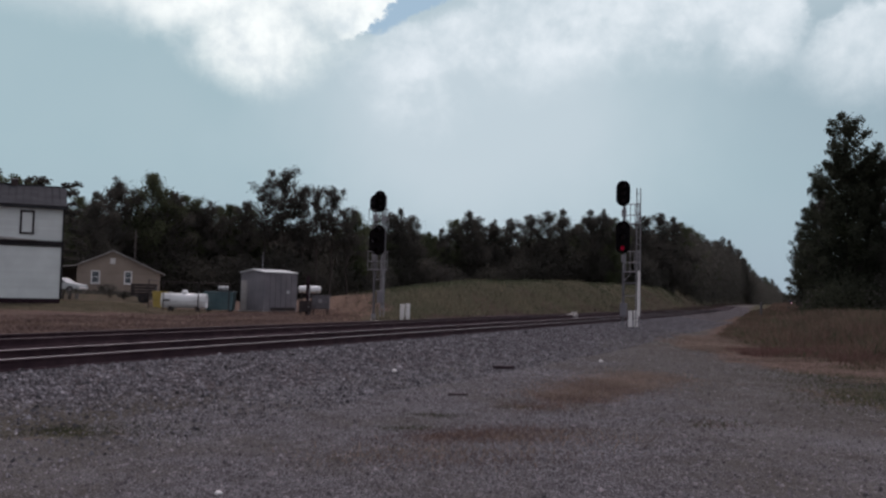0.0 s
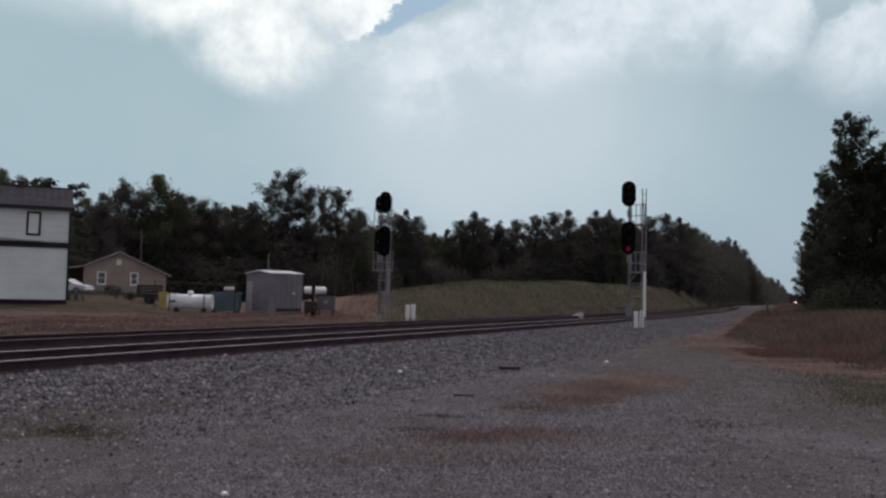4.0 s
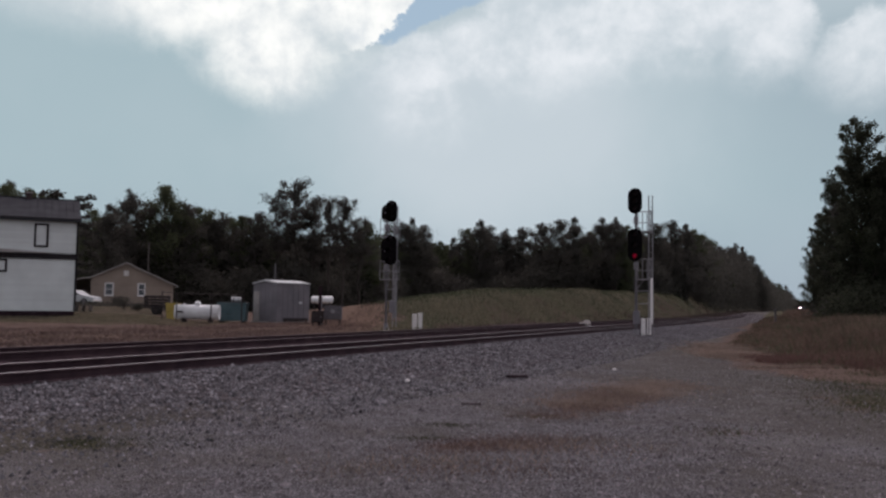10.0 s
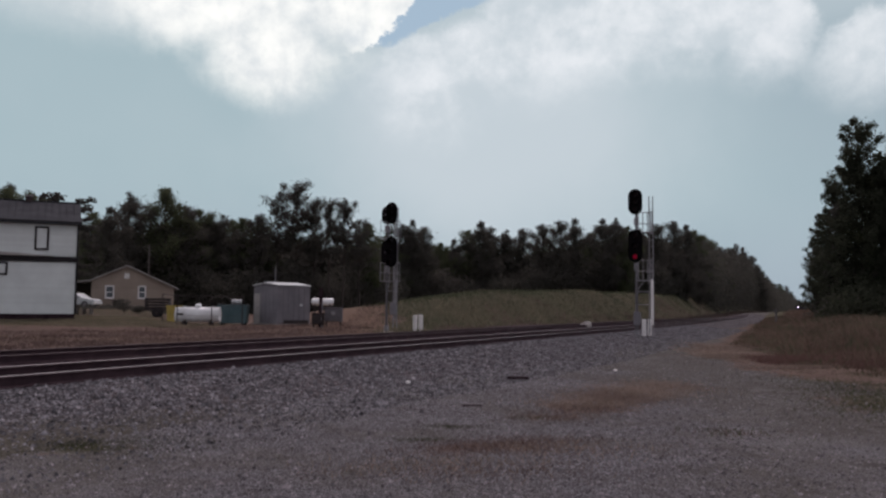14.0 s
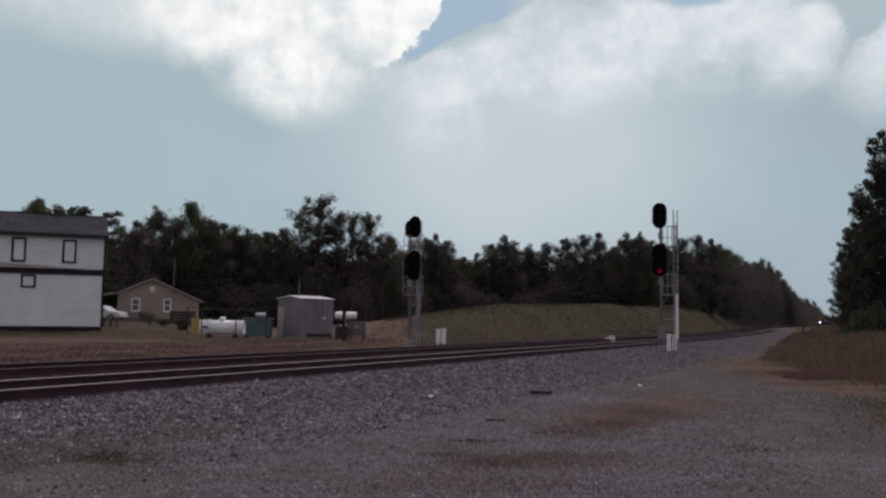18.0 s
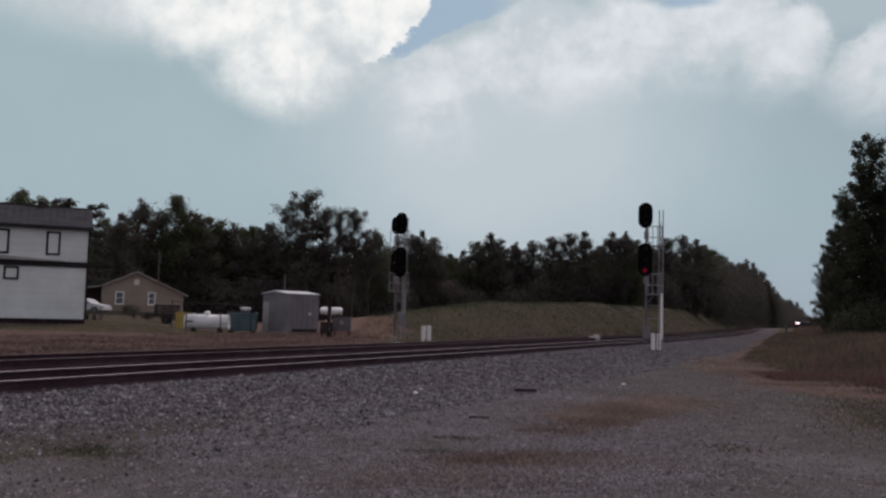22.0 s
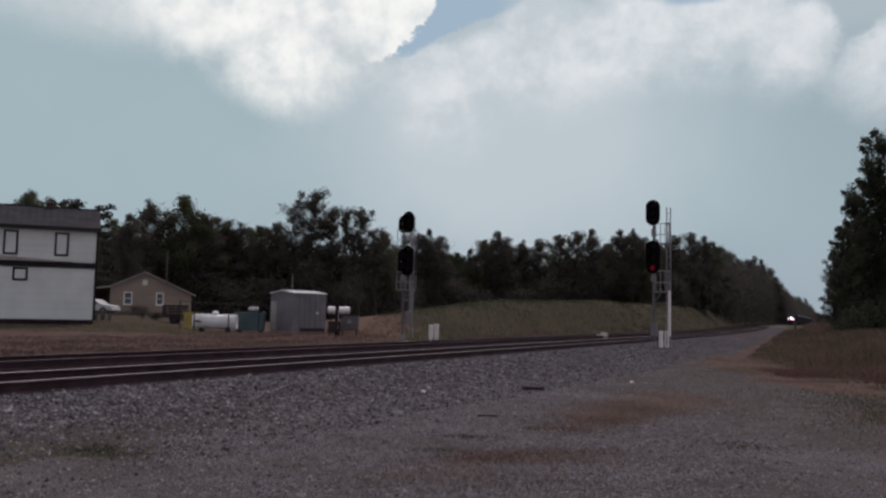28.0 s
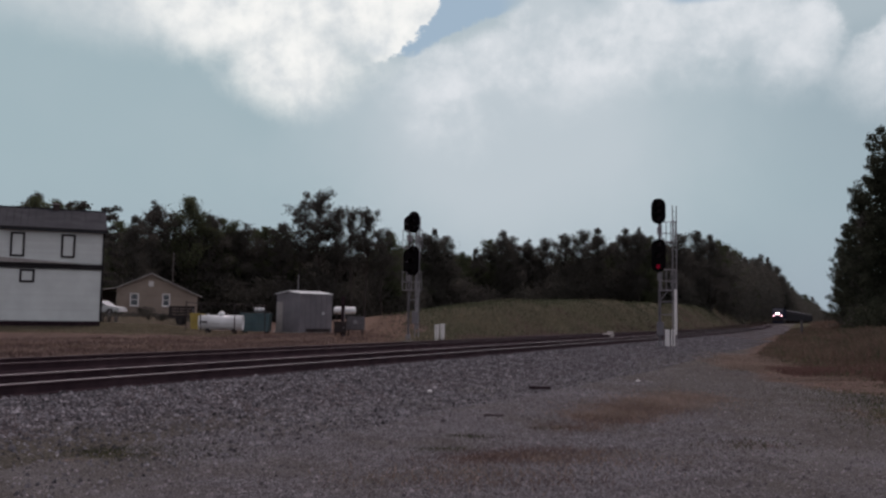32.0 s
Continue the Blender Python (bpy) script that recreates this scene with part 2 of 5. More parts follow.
M_RED = material("lit_red_lens", (0.55, 0.012, 0.05), (0.6, 0.02, 0.06), 0.4, 3.0, 0.0, spec=0.1, glow=0.12)
M_SIDING = material("white_siding", (0.57, 0.635, 0.62), (0.68, 0.755, 0.735), 0.6, 0.7, 0.06, vary=0.04)
M_TRIM = material("dark_trim", (0.009, 0.008, 0.010), (0.016, 0.015, 0.017), 0.7, 3.0, 0.1)
M_ROOF = material("dark_metal_roof", (0.030, 0.034, 0.039), (0.052, 0.057, 0.063), 0.85, 0.9, 0.1, spec=0.05)
M_SHINGLE = material("brown_shingle", (0.13, 0.11, 0.10), (0.20, 0.175, 0.16), 0.9, 1.5, 0.5, spec=0.05)
M_TAN = material("tan_siding", (0.27, 0.225, 0.185), (0.34, 0.285, 0.235), 0.75, 0.8, 0.1, vary=0.04)
M_GLASS = material("window_glass", (0.03, 0.035, 0.04), (0.05, 0.055, 0.06), 0.08, 1.0, 0.0, spec=0.8)
M_TINTED = material("tinted_car_glass", (0.012, 0.012, 0.014), (0.020, 0.020, 0.023), 0.25, 1.0, 0.0, spec=0.25)
M_CURTAIN = material("pale_blind", (0.46, 0.50, 0.50), (0.56, 0.60, 0.60), 0.8, 2.0, 0.05)
M_GREYMETAL = material("grey_sheet_metal", (0.145, 0.145, 0.16), (0.21, 0.205, 0.22), 0.6, 1.2, 0.1, metal=0.1)
M_TEAL = material("teal_paint", (0.052, 0.105, 0.115), (0.085, 0.145, 0.155), 0.65, 1.6, 0.15)
M_TANK = material("white_tank_enamel", (0.72, 0.77, 0.765), (0.82, 0.87, 0.865), 0.35, 1.5, 0.03)
M_YELLOW = material("faded_yellow", (0.32, 0.25, 0.06), (0.42, 0.33, 0.09), 0.7, 2.0, 0.1)
M_WOOD = material("weathered_wood", (0.086, 0.080, 0.074), (0.165, 0.152, 0.140), 0.9, 3.0, 0.5)
M_DARKSTEEL = material("dark_rusty_steel", (0.025, 0.022, 0.025), (0.06, 0.048, 0.045), 0.7, 3.0, 0.3, metal=0.3)
M_LOCO = material("dark_blue_loco_paint", (0.02, 0.024, 0.04), (0.035, 0.04, 0.06), 0.85, 1.0, 0.05, spec=0.0)
M_CARSIDE = material("grey_car_steel", (0.030, 0.030, 0.034), (0.055, 0.055, 0.06), 0.8, 0.6, 0.1, spec=0.0)
M_LAMP = material("headlight", (1.0, 0.86, 0.84), (1.0, 0.88, 0.86), 0.3, 1.0, 0.0, glow=16.0)
M_DITCH = material("ditch_light", (1.0, 0.55, 0.55), (1.0, 0.60, 0.58), 0.3, 1.0, 0.0, glow=9.0)
M_RUBBER = material("rubber", (0.015, 0.015, 0.016), (0.03, 0.03, 0.03), 0.9, 8.0, 0.2)
M_CONCRETE = material("concrete", (0.28, 0.27, 0.26), (0.38, 0.37, 0.35), 0.9, 3.0, 0.3)


def stone_bed_material():
    """Coarse crushed stone packed close, each stone with its own tone."""
    mat = bpy.data.materials.new("bed_stone")
    mat.use_nodes = True
    nt = mat.node_tree
    node, put, m, step, mix, noisy = tree_of(nt)
    bsdf = nt.nodes["Principled BSDF"]
    pos = node("ShaderNodeTexCoord").outputs["Object"]
    cell = node("ShaderNodeTexVoronoi")
    put(cell.inputs["Vector"], pos)
    cell.inputs["Scale"].default_value = 21.0
    tone = node("ShaderNodeSeparateColor")
    put(tone.inputs[0], cell.outputs["Color"])
    col = mix(tone.outputs[0], (0.030, 0.030, 0.034), (0.256, 0.252, 0.268))
    # shade in the gaps between stones, put in as a dark colour
    col = mix(step(cell.outputs["Distance"], 0.38, 0.62), col, (0.040, 0.036, 0.038))
    col = mix(m("MULTIPLY", step(noisy(pos, 0.9, 5.0, 0.6), 0.42, 0.68), 0.55), col, (0.085, 0.070, 0.070))
    # earth and fines that have crept over the toe of the shoulder
    at = node("ShaderNodeSeparateXYZ")
    put(at.inputs[0], pos)
    run = m("ADD", m("MULTIPLY", at.outputs[0], 0.400), m("MULTIPLY", at.outputs[1], 0.9166))
    side = m("ADD", m("MULTIPLY", at.outputs[0], -0.9166), m("MULTIPLY", at.outputs[1], 0.400))
    side = m("ADD", side, m("MULTIPLY_ADD", noisy(pos, 1.1, 5.0, 0.65), 2.4, -1.2))
    earth = m("MULTIPLY", step(side, 8.1, 7.0), step(run, 12.0, 6.0))
    col = mix(m("MULTIPLY", earth, 0.85), col, mix(tone.outputs[1], (0.046, 0.045, 0.034), (0.105, 0.098, 0.080)))
    put(bsdf.inputs["Base Color"], col)
    bsdf.inputs["Roughness"].default_value, bsdf.inputs["Specular IOR Level"].default_value = 0.95, 0.02
    bn = node("ShaderNodeBump")
    bn.inputs["Strength"].default_value, bn.inputs["Distance"].default_value = 1.0, 0.04
    bn.invert = True
    put(bn.inputs["Height"], cell.outputs["Distance"])
    put(bsdf.inputs["Normal"], bn.outputs[0])
    return mat


M_BED = stone_bed_material()


def ground_material():
    """Crushed stone, dry grass, green grass and red clay, by the zones of the plan."""
    mat = bpy.data.materials.new("ground_cover")
    mat.use_nodes = True
    nt = mat.node_tree
    node, put, m, step, mix, noisy = tree_of(nt)
    bsdf = nt.nodes["Principled BSDF"]
    pos = node("ShaderNodeTexCoord").outputs["Object"]
    zone = node("ShaderNodeAttribute")
    zone.attribute_name = "zone"
    sep = node("ShaderNodeSeparateColor")
    put(sep.inputs[0], zone.outputs["Color"])
    gravel, green, clay = sep.outputs
    ragged = m("ADD", m("MULTIPLY_ADD", noisy(pos, 1.3, 6.0, 0.7), 1.1, -0.55), m("MULTIPLY_ADD", noisy(pos, 9.0, 4.0, 0.7), 0.5, -0.25))
    cell = node("ShaderNodeTexVoronoi")
    put(cell.inputs["Vector"], pos)
    cell.inputs["Scale"].default_value = 62.0
    cell2 = node("ShaderNodeTexVoronoi")
    put(cell2.inputs["Vector"], pos)
    cell2.inputs["Scale"].default_value = 30.0
    tone = node("ShaderNodeSeparateColor")
    put(tone.inputs[0], cell.outputs["Color"])
    tone2 = node("ShaderNodeSeparateColor")
    put(tone2.inputs[0], cell2.outputs["Color"])
    t = m("ADD", m("MULTIPLY", tone.outputs[0], 0.65), m("MULTIPLY", tone2.outputs[0], 0.35))
    stones = mix(t, (0.062, 0.063, 0.069), (0.316, 0.316, 0.334))
    # small stones too: gap shade painted dark round each cell
    stones = mix(step(cell.outputs["Distance"], 0.42, 0.7), stones, (0.045, 0.040, 0.041))
    east = node("ShaderNodeSeparateXYZ")
    put(east.inputs[0], pos)
    # fouling by coarse noise; the two ramps darken the yard's left and right sides
    fouled = m("ADD", noisy(pos, 0.45, 6.0, 0.62), m("ADD", m("MULTIPLY", step(east.outputs[0], 2.0, 7.5), 0.19), m("MULTIPLY", step(east.outputs[0], -1.0, -5.0), 0.16)))
    stones = mix(m("MULTIPLY", step(fouled, 0.44, 0.66), 0.72), stones, (0.098, 0.092, 0.080))
    stones = mix(m("MULTIPLY", step(noisy(pos, 2.3, 6.0, 0.65), 0.50, 0.66), 0.55), stones, (0.062, 0.057, 0.050))
    stones = mix(m("MULTIPLY", step(noisy(pos, 0.33, 5.0, 0.6, 0.4), 0.50, 0.66), 0.22), stones, mix(t, (0.150, 0.152, 0.166), (0.380, 0.384, 0.404)))
    speck = noisy(pos, 7.0, 6.0, 0.7)
    dry = mix(step(speck, 0.3, 0.7), (0.090, 0.062, 0.054), (0.190, 0.138, 0.112))
    dry = mix(m("MULTIPLY", step(noisy(pos, 0.6, 5.0, 0.6), 0.45, 0.7), 0.6), dry, mix(step(speck, 0.35, 0.65), (0.050, 0.042, 0.030), (0.098, 0.086, 0.058)))
    dry = mix(m("MULTIPLY", step(t, 0.6, 0.85), 0.3), dry, stones)
    leafy = mix(step(speck, 0.3, 0.7), (0.046, 0.047, 0.032), (0.102, 0.094, 0.060))
    red = mix(step(speck, 0.3, 0.7), (0.130, 0.090, 0.070), (0.195, 0.140, 0.106))
    col = mix(step(m("ADD", green, ragged), 0.4, 0.6), dry, leafy)
    col = mix(step(m("ADD", clay, ragged), 0.4, 0.6), col, red)
    col = mix(step(m("ADD", gravel, ragged), 0.36, 0.64), col, stones)
    put(bsdf.inputs["Base Color"], col)
    bsdf.inputs["Roughness"].default_value = 0.95
    bsdf.inputs["Specular IOR Level"].default_value = 0.03
    bn = node("ShaderNodeBump")
    bn.inputs["Strength"].default_value, bn.inputs["Distance"].default_value = 0.8, 0.03
    put(bn.inputs["Height"], m("ADD", m("ADD", cell.outputs["Distance"], cell2.outputs["Distance"]), speck))
    put(bsdf.inputs["Normal"], bn.outputs[0])
    return mat


M_GROUND = ground_material()


# ---- mesh helpers ----
def part(name, bm, mat, parent=None, label="", smooth=False):
    """Links a bmesh as one mesh object under a thing or a part."""
    me = bpy.data.meshes.new(name)
    bm.to_mesh(me)
    bm.free()
    me.materials.append(mat)
    if smooth:
        for p in me.polygons:
            p.use_smooth = True
    ob = new(name, me)
    ob.parent = parent
    if label:
        tagged(ob, label)
    return ob


def sheet(name, verts, faces, mat, parent=None, smooth=False):
    me = bpy.data.meshes.new(name)
    me.from_pydata(verts, [], faces)
    me.update()
    me.materials.append(mat)
    if smooth:
        for p in me.polygons:
            p.use_smooth = True
    ob = new(name, me)
    ob.parent = parent
    return ob


def thing(name, at, label, category, group="", kind="", turn=0.0, tilt=0.0):
    ob = new(name)
    ob.matrix_basis = pose(*at, tilt, 0, turn)
    return tagged(ob, label, category, group, kind)


def box(bm, c, s, turn=None, bevel=0.0):
    """A box of size s round c; returns bm."""
    r = bmesh.ops.create_cube(bm, size=1.0)
    m4 = Matrix.Translation(c) @ (turn if turn else Matrix()) @ Matrix.Diagonal((*s, 1))
    bmesh.ops.transform(bm, matrix=m4, verts=r["verts"])
    if bevel:
        edges = list({e for v in r["verts"] for e in v.link_edges})
        bmesh.ops.bevel(bm, geom=edges, offset=bevel, segments=1, affect="EDGES")
    return bm


def boxed(c, s, turn=None, bevel=0.0):
    return box(bmesh.new(), c, s, turn, bevel)


def rod(bm, a, b, r0, r1=None, seg=10, caps=True):
    """A round bar from a to b."""
    a, b = Vector(a), Vector(b)
    d = b - a
    m4 = Matrix.Translation((a + b) / 2) @ d.to_track_quat("Z", "Y").to_matrix().to_4x4()
    bmesh.ops.create_cone(bm, cap_ends=caps, segments=seg, radius1=r0, radius2=r0 if r1 is None else r1, depth=d.length, matrix=m4)
    return bm


def rodded(a, b, r0, r1=None, seg=10):
    return rod(bmesh.new(), a, b, r0, r1, seg)


def prism(bm, outline, y0, y1):
    """An outline in x and z drawn from y0 to y1."""
    front = [bm.verts.new((x, y0, z)) for x, z in outline]
    back = [bm.verts.new((x, y1, z)) for x, z in outline]
    n = len(outline)
    bm.faces.new(front), bm.faces.new(back[::-1])
    for i in range(n):
        bm.faces.new((front[i], back[i], back[(i + 1) % n], front[(i + 1) % n]))
    bmesh.ops.recalc_face_normals(bm, faces=bm.faces)
    return bm


def prismed(outline, y0, y1):
    return prism(bmesh.new(), outline, y0, y1)


def smooth01(v, lo, hi):
    t = np.clip((np.asarray(v, float) - lo) / (hi - lo), 0, 1)
    return t * t * (3 - 2 * t)


# ---- the railway's line: s metres along it, lat metres to its left ----
HEADING = radians(23.57)
ALONG = np.array([math.sin(HEADING), math.cos(HEADING)])
ACROSS = np.array([-ALONG[1], ALONG[0]])
KNOT_S = np.array([-400, -60, -30, 0, 30, 60, 100, 140, 190, 255, 376, 606, 930, 1600.0])
KNOT_L = np.array([40, 15.2, 12.9, 11.07, 9.5, 8.35, 7.7, 8.1, 9.9, 11.35, 8.6, 3.1, -5.3, -21.0])
KNOT_T = np.gradient(KNOT_L, KNOT_S)
TRACK_GAP = 4.0
RAIL_TOP = 0.52


def centre(s):
    """The near track's lateral place at s (smooth cubic through the knots)."""
    s = np.asarray(s, float)
    i = np.clip(np.searchsorted(KNOT_S, s) - 1, 0, len(KNOT_S) - 2)
    h = KNOT_S[i + 1] - KNOT_S[i]
    t = np.clip((s - KNOT_S[i]) / h, -0.5, 1.5)
    return ((2 * t**3 - 3 * t**2 + 1) * KNOT_L[i] + (t**3 - 2 * t**2 + t) * h * KNOT_T[i]
            + (3 * t**2 - 2 * t**3) * KNOT_L[i + 1] + (t**3 - t**2) * h * KNOT_T[i + 1])


def gap_at(s):
    """How far the second track lies from the first; they join beyond the signals."""
    return TRACK_GAP * (1 - smooth01(s, 60, 128))


def plan(s, lat):
    """World x, y of a place along and across the line."""
    s, lat = np.asarray(s, float), np.asarray(lat, float)
    return s * ALONG[0] + lat * ACROSS[0], s * ALONG[1] + lat * ACROSS[1]


def ground_z(x, y):
    """Height of the ground at x, y (arrays or numbers)."""
    x, y = np.asarray(x, float), np.asarray(y, float)
    s, lat = x * ALONG[0] + y * ALONG[1], x * ACROSS[0] + y * ACROSS[1]
    off = lat - centre(s)
    far = np.hypot(x, y)
    az = np.degrees(np.arctan2(x, np.maximum(y, 1e-3)))
    z = 0.0 + 0.10 * smooth01(off, -7, -2.2) * (1 - smooth01(off, 3, 9)) + 0.06 * smooth01(off, 6, 9)
    # yard beyond the tracks climbs towards the houses
    climb = np.interp(np.clip(y, 0, 400), [0, 46, 57, 85, 130, 400], [0, 0, 0.45, 1.0, 1.6, 2.0])
    z = z + smooth01(off, 7, 13) * (0.06 + climb * (0.12 + 0.88 * smooth01(-az, 14.0, 19.0)))
    # grassy spoil bank along the line
    crest = np.interp(s, [30, 40, 47, 58, 83, 108, 140, 171, 215, 255, 320, 430], [0, 0.5, 1.4, 2.1, 2.75, 3.15, 3.25, 3.7, 4.0, 3.9, 3.6, 2.5])
    crest = crest * np.interp(az, [-9, -6, -3, 0.6, 4], [0.40, 0.46, 0.58, 0.82, 1.0])
    foot = np.interp(s, [45, 60, 90], [11.0, 9.5, 7.0]) + 12.0 * (1 - smooth01(az, -5.5, -1.5))
    crest = crest * (1 + 0.045 * np.sin(s * 0.21 + 1.0) + 0.03 * np.sin(s * 0.47) + 0.02 * np.sin(s * 0.9 + 1))
    shape = smooth01(off, foot, foot + 7.0) * (1 - smooth01(off, 24, 46))
    z = z + crest * shape * smooth01(az, -10.0, -6.5)
    # tall-grass field on the camera's side
    edge = np.interp(y, [0, 19.6, 24, 33.5, 60, 94.5, 200], [12, 10.8, 10.8, 12.6, 23.0, 37.2, 83.0])
    z = z + 0.45 * smooth01(x - edge, -1.0, 8.0) * smooth01(y, -10, 10)
    bumps = 0.03 * np.sin(x * 0.9 + 1.3 * np.sin(y * 0.37)) * np.cos(y * 0.7) + 0.06 * np.sin(x * 0.21) * np.sin(y * 0.17 + 1)
    return z + bumps * smooth01(np.abs(off - 2), 3.5, 7.0) * smooth01(far, 2, 8)


def gz(x, y):
    return float(ground_z(x, y))


def build_ground():
    ang = np.radians(np.unique(np.concatenate([np.arange(-36, 36, 0.55), np.arange(36, 323, 6.0)])))
    rad = np.concatenate([[0.8], 1.5 * 1.028 ** np.arange(0, 290)])
    A, R = np.meshgrid(ang, rad)
    X, Y = R * np.sin(A), R * np.cos(A)
    Z = ground_z(X, Y)
    n, k = len(rad), len(ang)
    verts = np.concatenate([np.stack([X, Y, Z], -1).reshape(-1, 3), [[0, 0, float(ground_z(0.0, 0.01))]]])
    i, j = np.meshgrid(np.arange(n - 1), np.arange(k), indexing="ij")
    q = np.stack([i * k + j, i * k + (j + 1) % k, (i + 1) * k + (j + 1) % k, (i + 1) * k + j], -1).reshape(-1, 4)
    cap = [(j, (j + 1) % k, n * k) for j in range(k)]
    ob = sheet("ground", verts.tolist(), q[:, ::-1].tolist() + cap, M_GROUND, smooth=True)
    s, lat = X * ALONG[0] + Y * ALONG[1], X * ACROSS[0] + Y * ACROSS[1]
    off = lat - centre(s)
    edge = np.interp(Y, [0, 19.6, 24, 33.5, 60, 94.5, 200, 400], [11, 9.6, 9.0, 11.6, 22.2, 36.4, 80.0, 165.0])
    gravel = (1 - smooth01(off, 6.3 - 3.0 * smooth01(s, 50, 70), 8.5 - 3.5 * smooth01(s, 50, 70))) * (1 - smooth01(X - edge, -2.0, 1.4))
    # dry patches in the yard
    for cx, cy, rx, ry, w in ((0.8, 9.4, 1.5, 0.7, 0.55), (0.3, 8.0, 1.6, 0.7, 0.30), (1.8, 12.0, 0.9, 0.9, 0.45), (2.6, 13.5, 1.0, 1.2, 0.60), (3.6, 15.2, 1.1, 1.5, 0.60), (4.9, 17.6, 1.2, 1.8, 0.45),
                              (10.8, 30.0, 1.2, 3.4, 0.50), (10.5, 23.0, 1.6, 0.9, 0.5), (3.7, 10.4, 0.8, 0.5, 0.3), (-3.7, 9.0, 1.5, 0.6, 0.6), (7.8, 13.6, 1.7, 3.0, 0.75), (9.6, 20.0, 1.5, 2.2, 0.45), (6.2, 9.8, 1.6, 1.2, 0.40)):
        gravel = gravel - 1.3 * w * np.exp(-(((X - cx) / rx) ** 2 + ((Y - cy) / ry) ** 2) * 1.5)
    az = np.degrees(np.arctan2(X, np.maximum(Y, 1e-3)))
    waver = az + 1.1 * np.sin(off * 0.5 + 0.3 * Y) + 0.6 * np.sin(Y * 0.9)
    green = smooth01(off, 5.5, 8.0) * smooth01(waver, -3.4, -0.8) * (1.25 - 0.35 * smooth01(s, 120, 200)) + 0.55 * smooth01(-az, 13, 17) * smooth01(Y, 46, 50)
    green = green + 0.7 * np.exp(-(((X + 3.7) / 1.7) ** 2 + ((Y - 9.0) / 0.9) ** 2)) + smooth01(np.hypot(X, Y), 130, 200)
    green = green + 0.75 * np.exp(-(((X - 8.2) / 2.2) ** 2 + ((Y - 14.0) / 4.0) ** 2))
    clay = 1.0 * np.exp(-((az + 4.7) / 2.7) ** 4) * smooth01(off, 8, 12) * smooth01(Y, 40, 50)
    col = np.stack([np.clip(gravel, 0, 1), np.clip(green, 0, 1), np.clip(clay, 0, 1), np.ones_like(X)], -1).reshape(-1)
    col = np.concatenate([col, [1.0, 0.0, 0.0, 1.0]])
    att = ob.data.color_attributes.new("zone", "FLOAT_COLOR", "POINT")
    att.data.foreach_set("color", col.astype(np.float32))
    tagged(ob, "gravel railway yard running into dry grass, clay and fields", "ground", kind="structure")


build_ground()


def strip(name, s_values, outline, mat, label, category):
    """A solid drawn along the line; outline: rows of (offset, z)."""
    verts, faces = [], []
    k = len(outline)
    for s in s_values:
        c = float(centre(s))
        for o, z in outline:
            x, y = plan(s, c + (o if o < 2.1 else max(1.5 + (o - 2.1) * 0.45, o - TRACK_GAP + float(gap_at(s)))))
            verts.append((float(x), float(y), z))
    for i in range(len(s_values) - 1):
        for j in range(k - 1):
            a = i * k + j
            faces.append((a, a + k, a + k + 1, a + 1))
    ob = sheet(name, verts, faces, mat)
    return tagged(ob, label, category, kind="structure")


BED_S = list(np.arange(-60, 200, 1.0)) + list(np.arange(200, 1500, 12.0))
strip("track_bed", BED_S, [(-4.7, -0.06), (-3.7, 0.08), (-2.6, 0.22), (-1.8, 0.325), (-1.4, 0.353), (-0.86, 0.356)], M_BED, "grey crushed stone shoulder of the track bed", "ballast")
strip("track_bed", BED_S, [(-0.86, 0.33), (-0.5, 0.33), (0, 0.33), (1.42, 0.335), (2.0, 0.28), (2.55, 0.335), (4, 0.33), (5.42, 0.335), (6.3, 0.25), (7.4, 0.08), (8.4, -0.08)],
      M_FOULED, "dark oil-stained ballast between and under the tracks", "ballast")


strip("verge", [v for v in BED_S if v >= 54], [(7.2, 0.10), (7.7, 0.20), (9.6, 0.23), (11.6, 0.24), (13.4, 0.0)], M_FOULED, "dark verge between the far rail and the bank", "ballast")


# ---- rails and ties ----
def build_rail(offset, parent, second):
    prof = [(-0.07, 0.0), (-0.07, 0.015), (-0.012, 0.035), (-0.012, 0.125), (-0.036, 0.135), (-0.036, 0.165), (-0.030, 0.170), (0.030, 0.170),
            (0.036, 0.165), (0.036, 0.135), (0.012, 0.125), (0.012, 0.035), (0.07, 0.015), (0.07, 0.0)]
    ss = list(np.arange(-60, 116, 2.0)) + ([] if second else list(np.arange(116, 1500, 10.0)))
    verts, faces, mats, k = [], [], [], len(prof)
    for s in ss:
        c = float(centre(s)) + offset + (float(gap_at(s)) if second else 0.0)
        for o, z in prof:
            x, y = plan(s, c + o)
            verts.append((float(x), float(y), RAIL_TOP - 0.17 + z))
    for i in range(len(ss) - 1):
        for j in range(k):
            a, b = i * k + j, i * k + (j + 1) % k
            faces.append((a, b, b + k, a + k))
            mats.append(1 if j in (5, 6, 7) else 0)
    ob = sheet("rail", verts, faces, M_RUST, parent)
    ob.data.materials.append(M_DULLHEAD if second else M_HEAD)
    ob.data.polygons.foreach_set("material_index", mats)


TIE_MESH = {}


def tie_mesh(v):
    if v not in TIE_MESH:
        rnd = random.Random(v)
        bm = boxed((0, 0, 0), (2.6 + rnd.uniform(-0.06, 0.06), 0.23, 0.17), bevel=0.012)
        for vert in bm.verts:
            vert.co += Vector((rnd.uniform(-.01, .01), rnd.uniform(-.008, .008), rnd.uniform(-.006, .004)))
        me = bpy.data.meshes.new("tie")
        bm.to_mesh(me)
        bm.free()
        me.materials.append(M_TIE)
        TIE_MESH[v] = me
    return TIE_MESH[v]


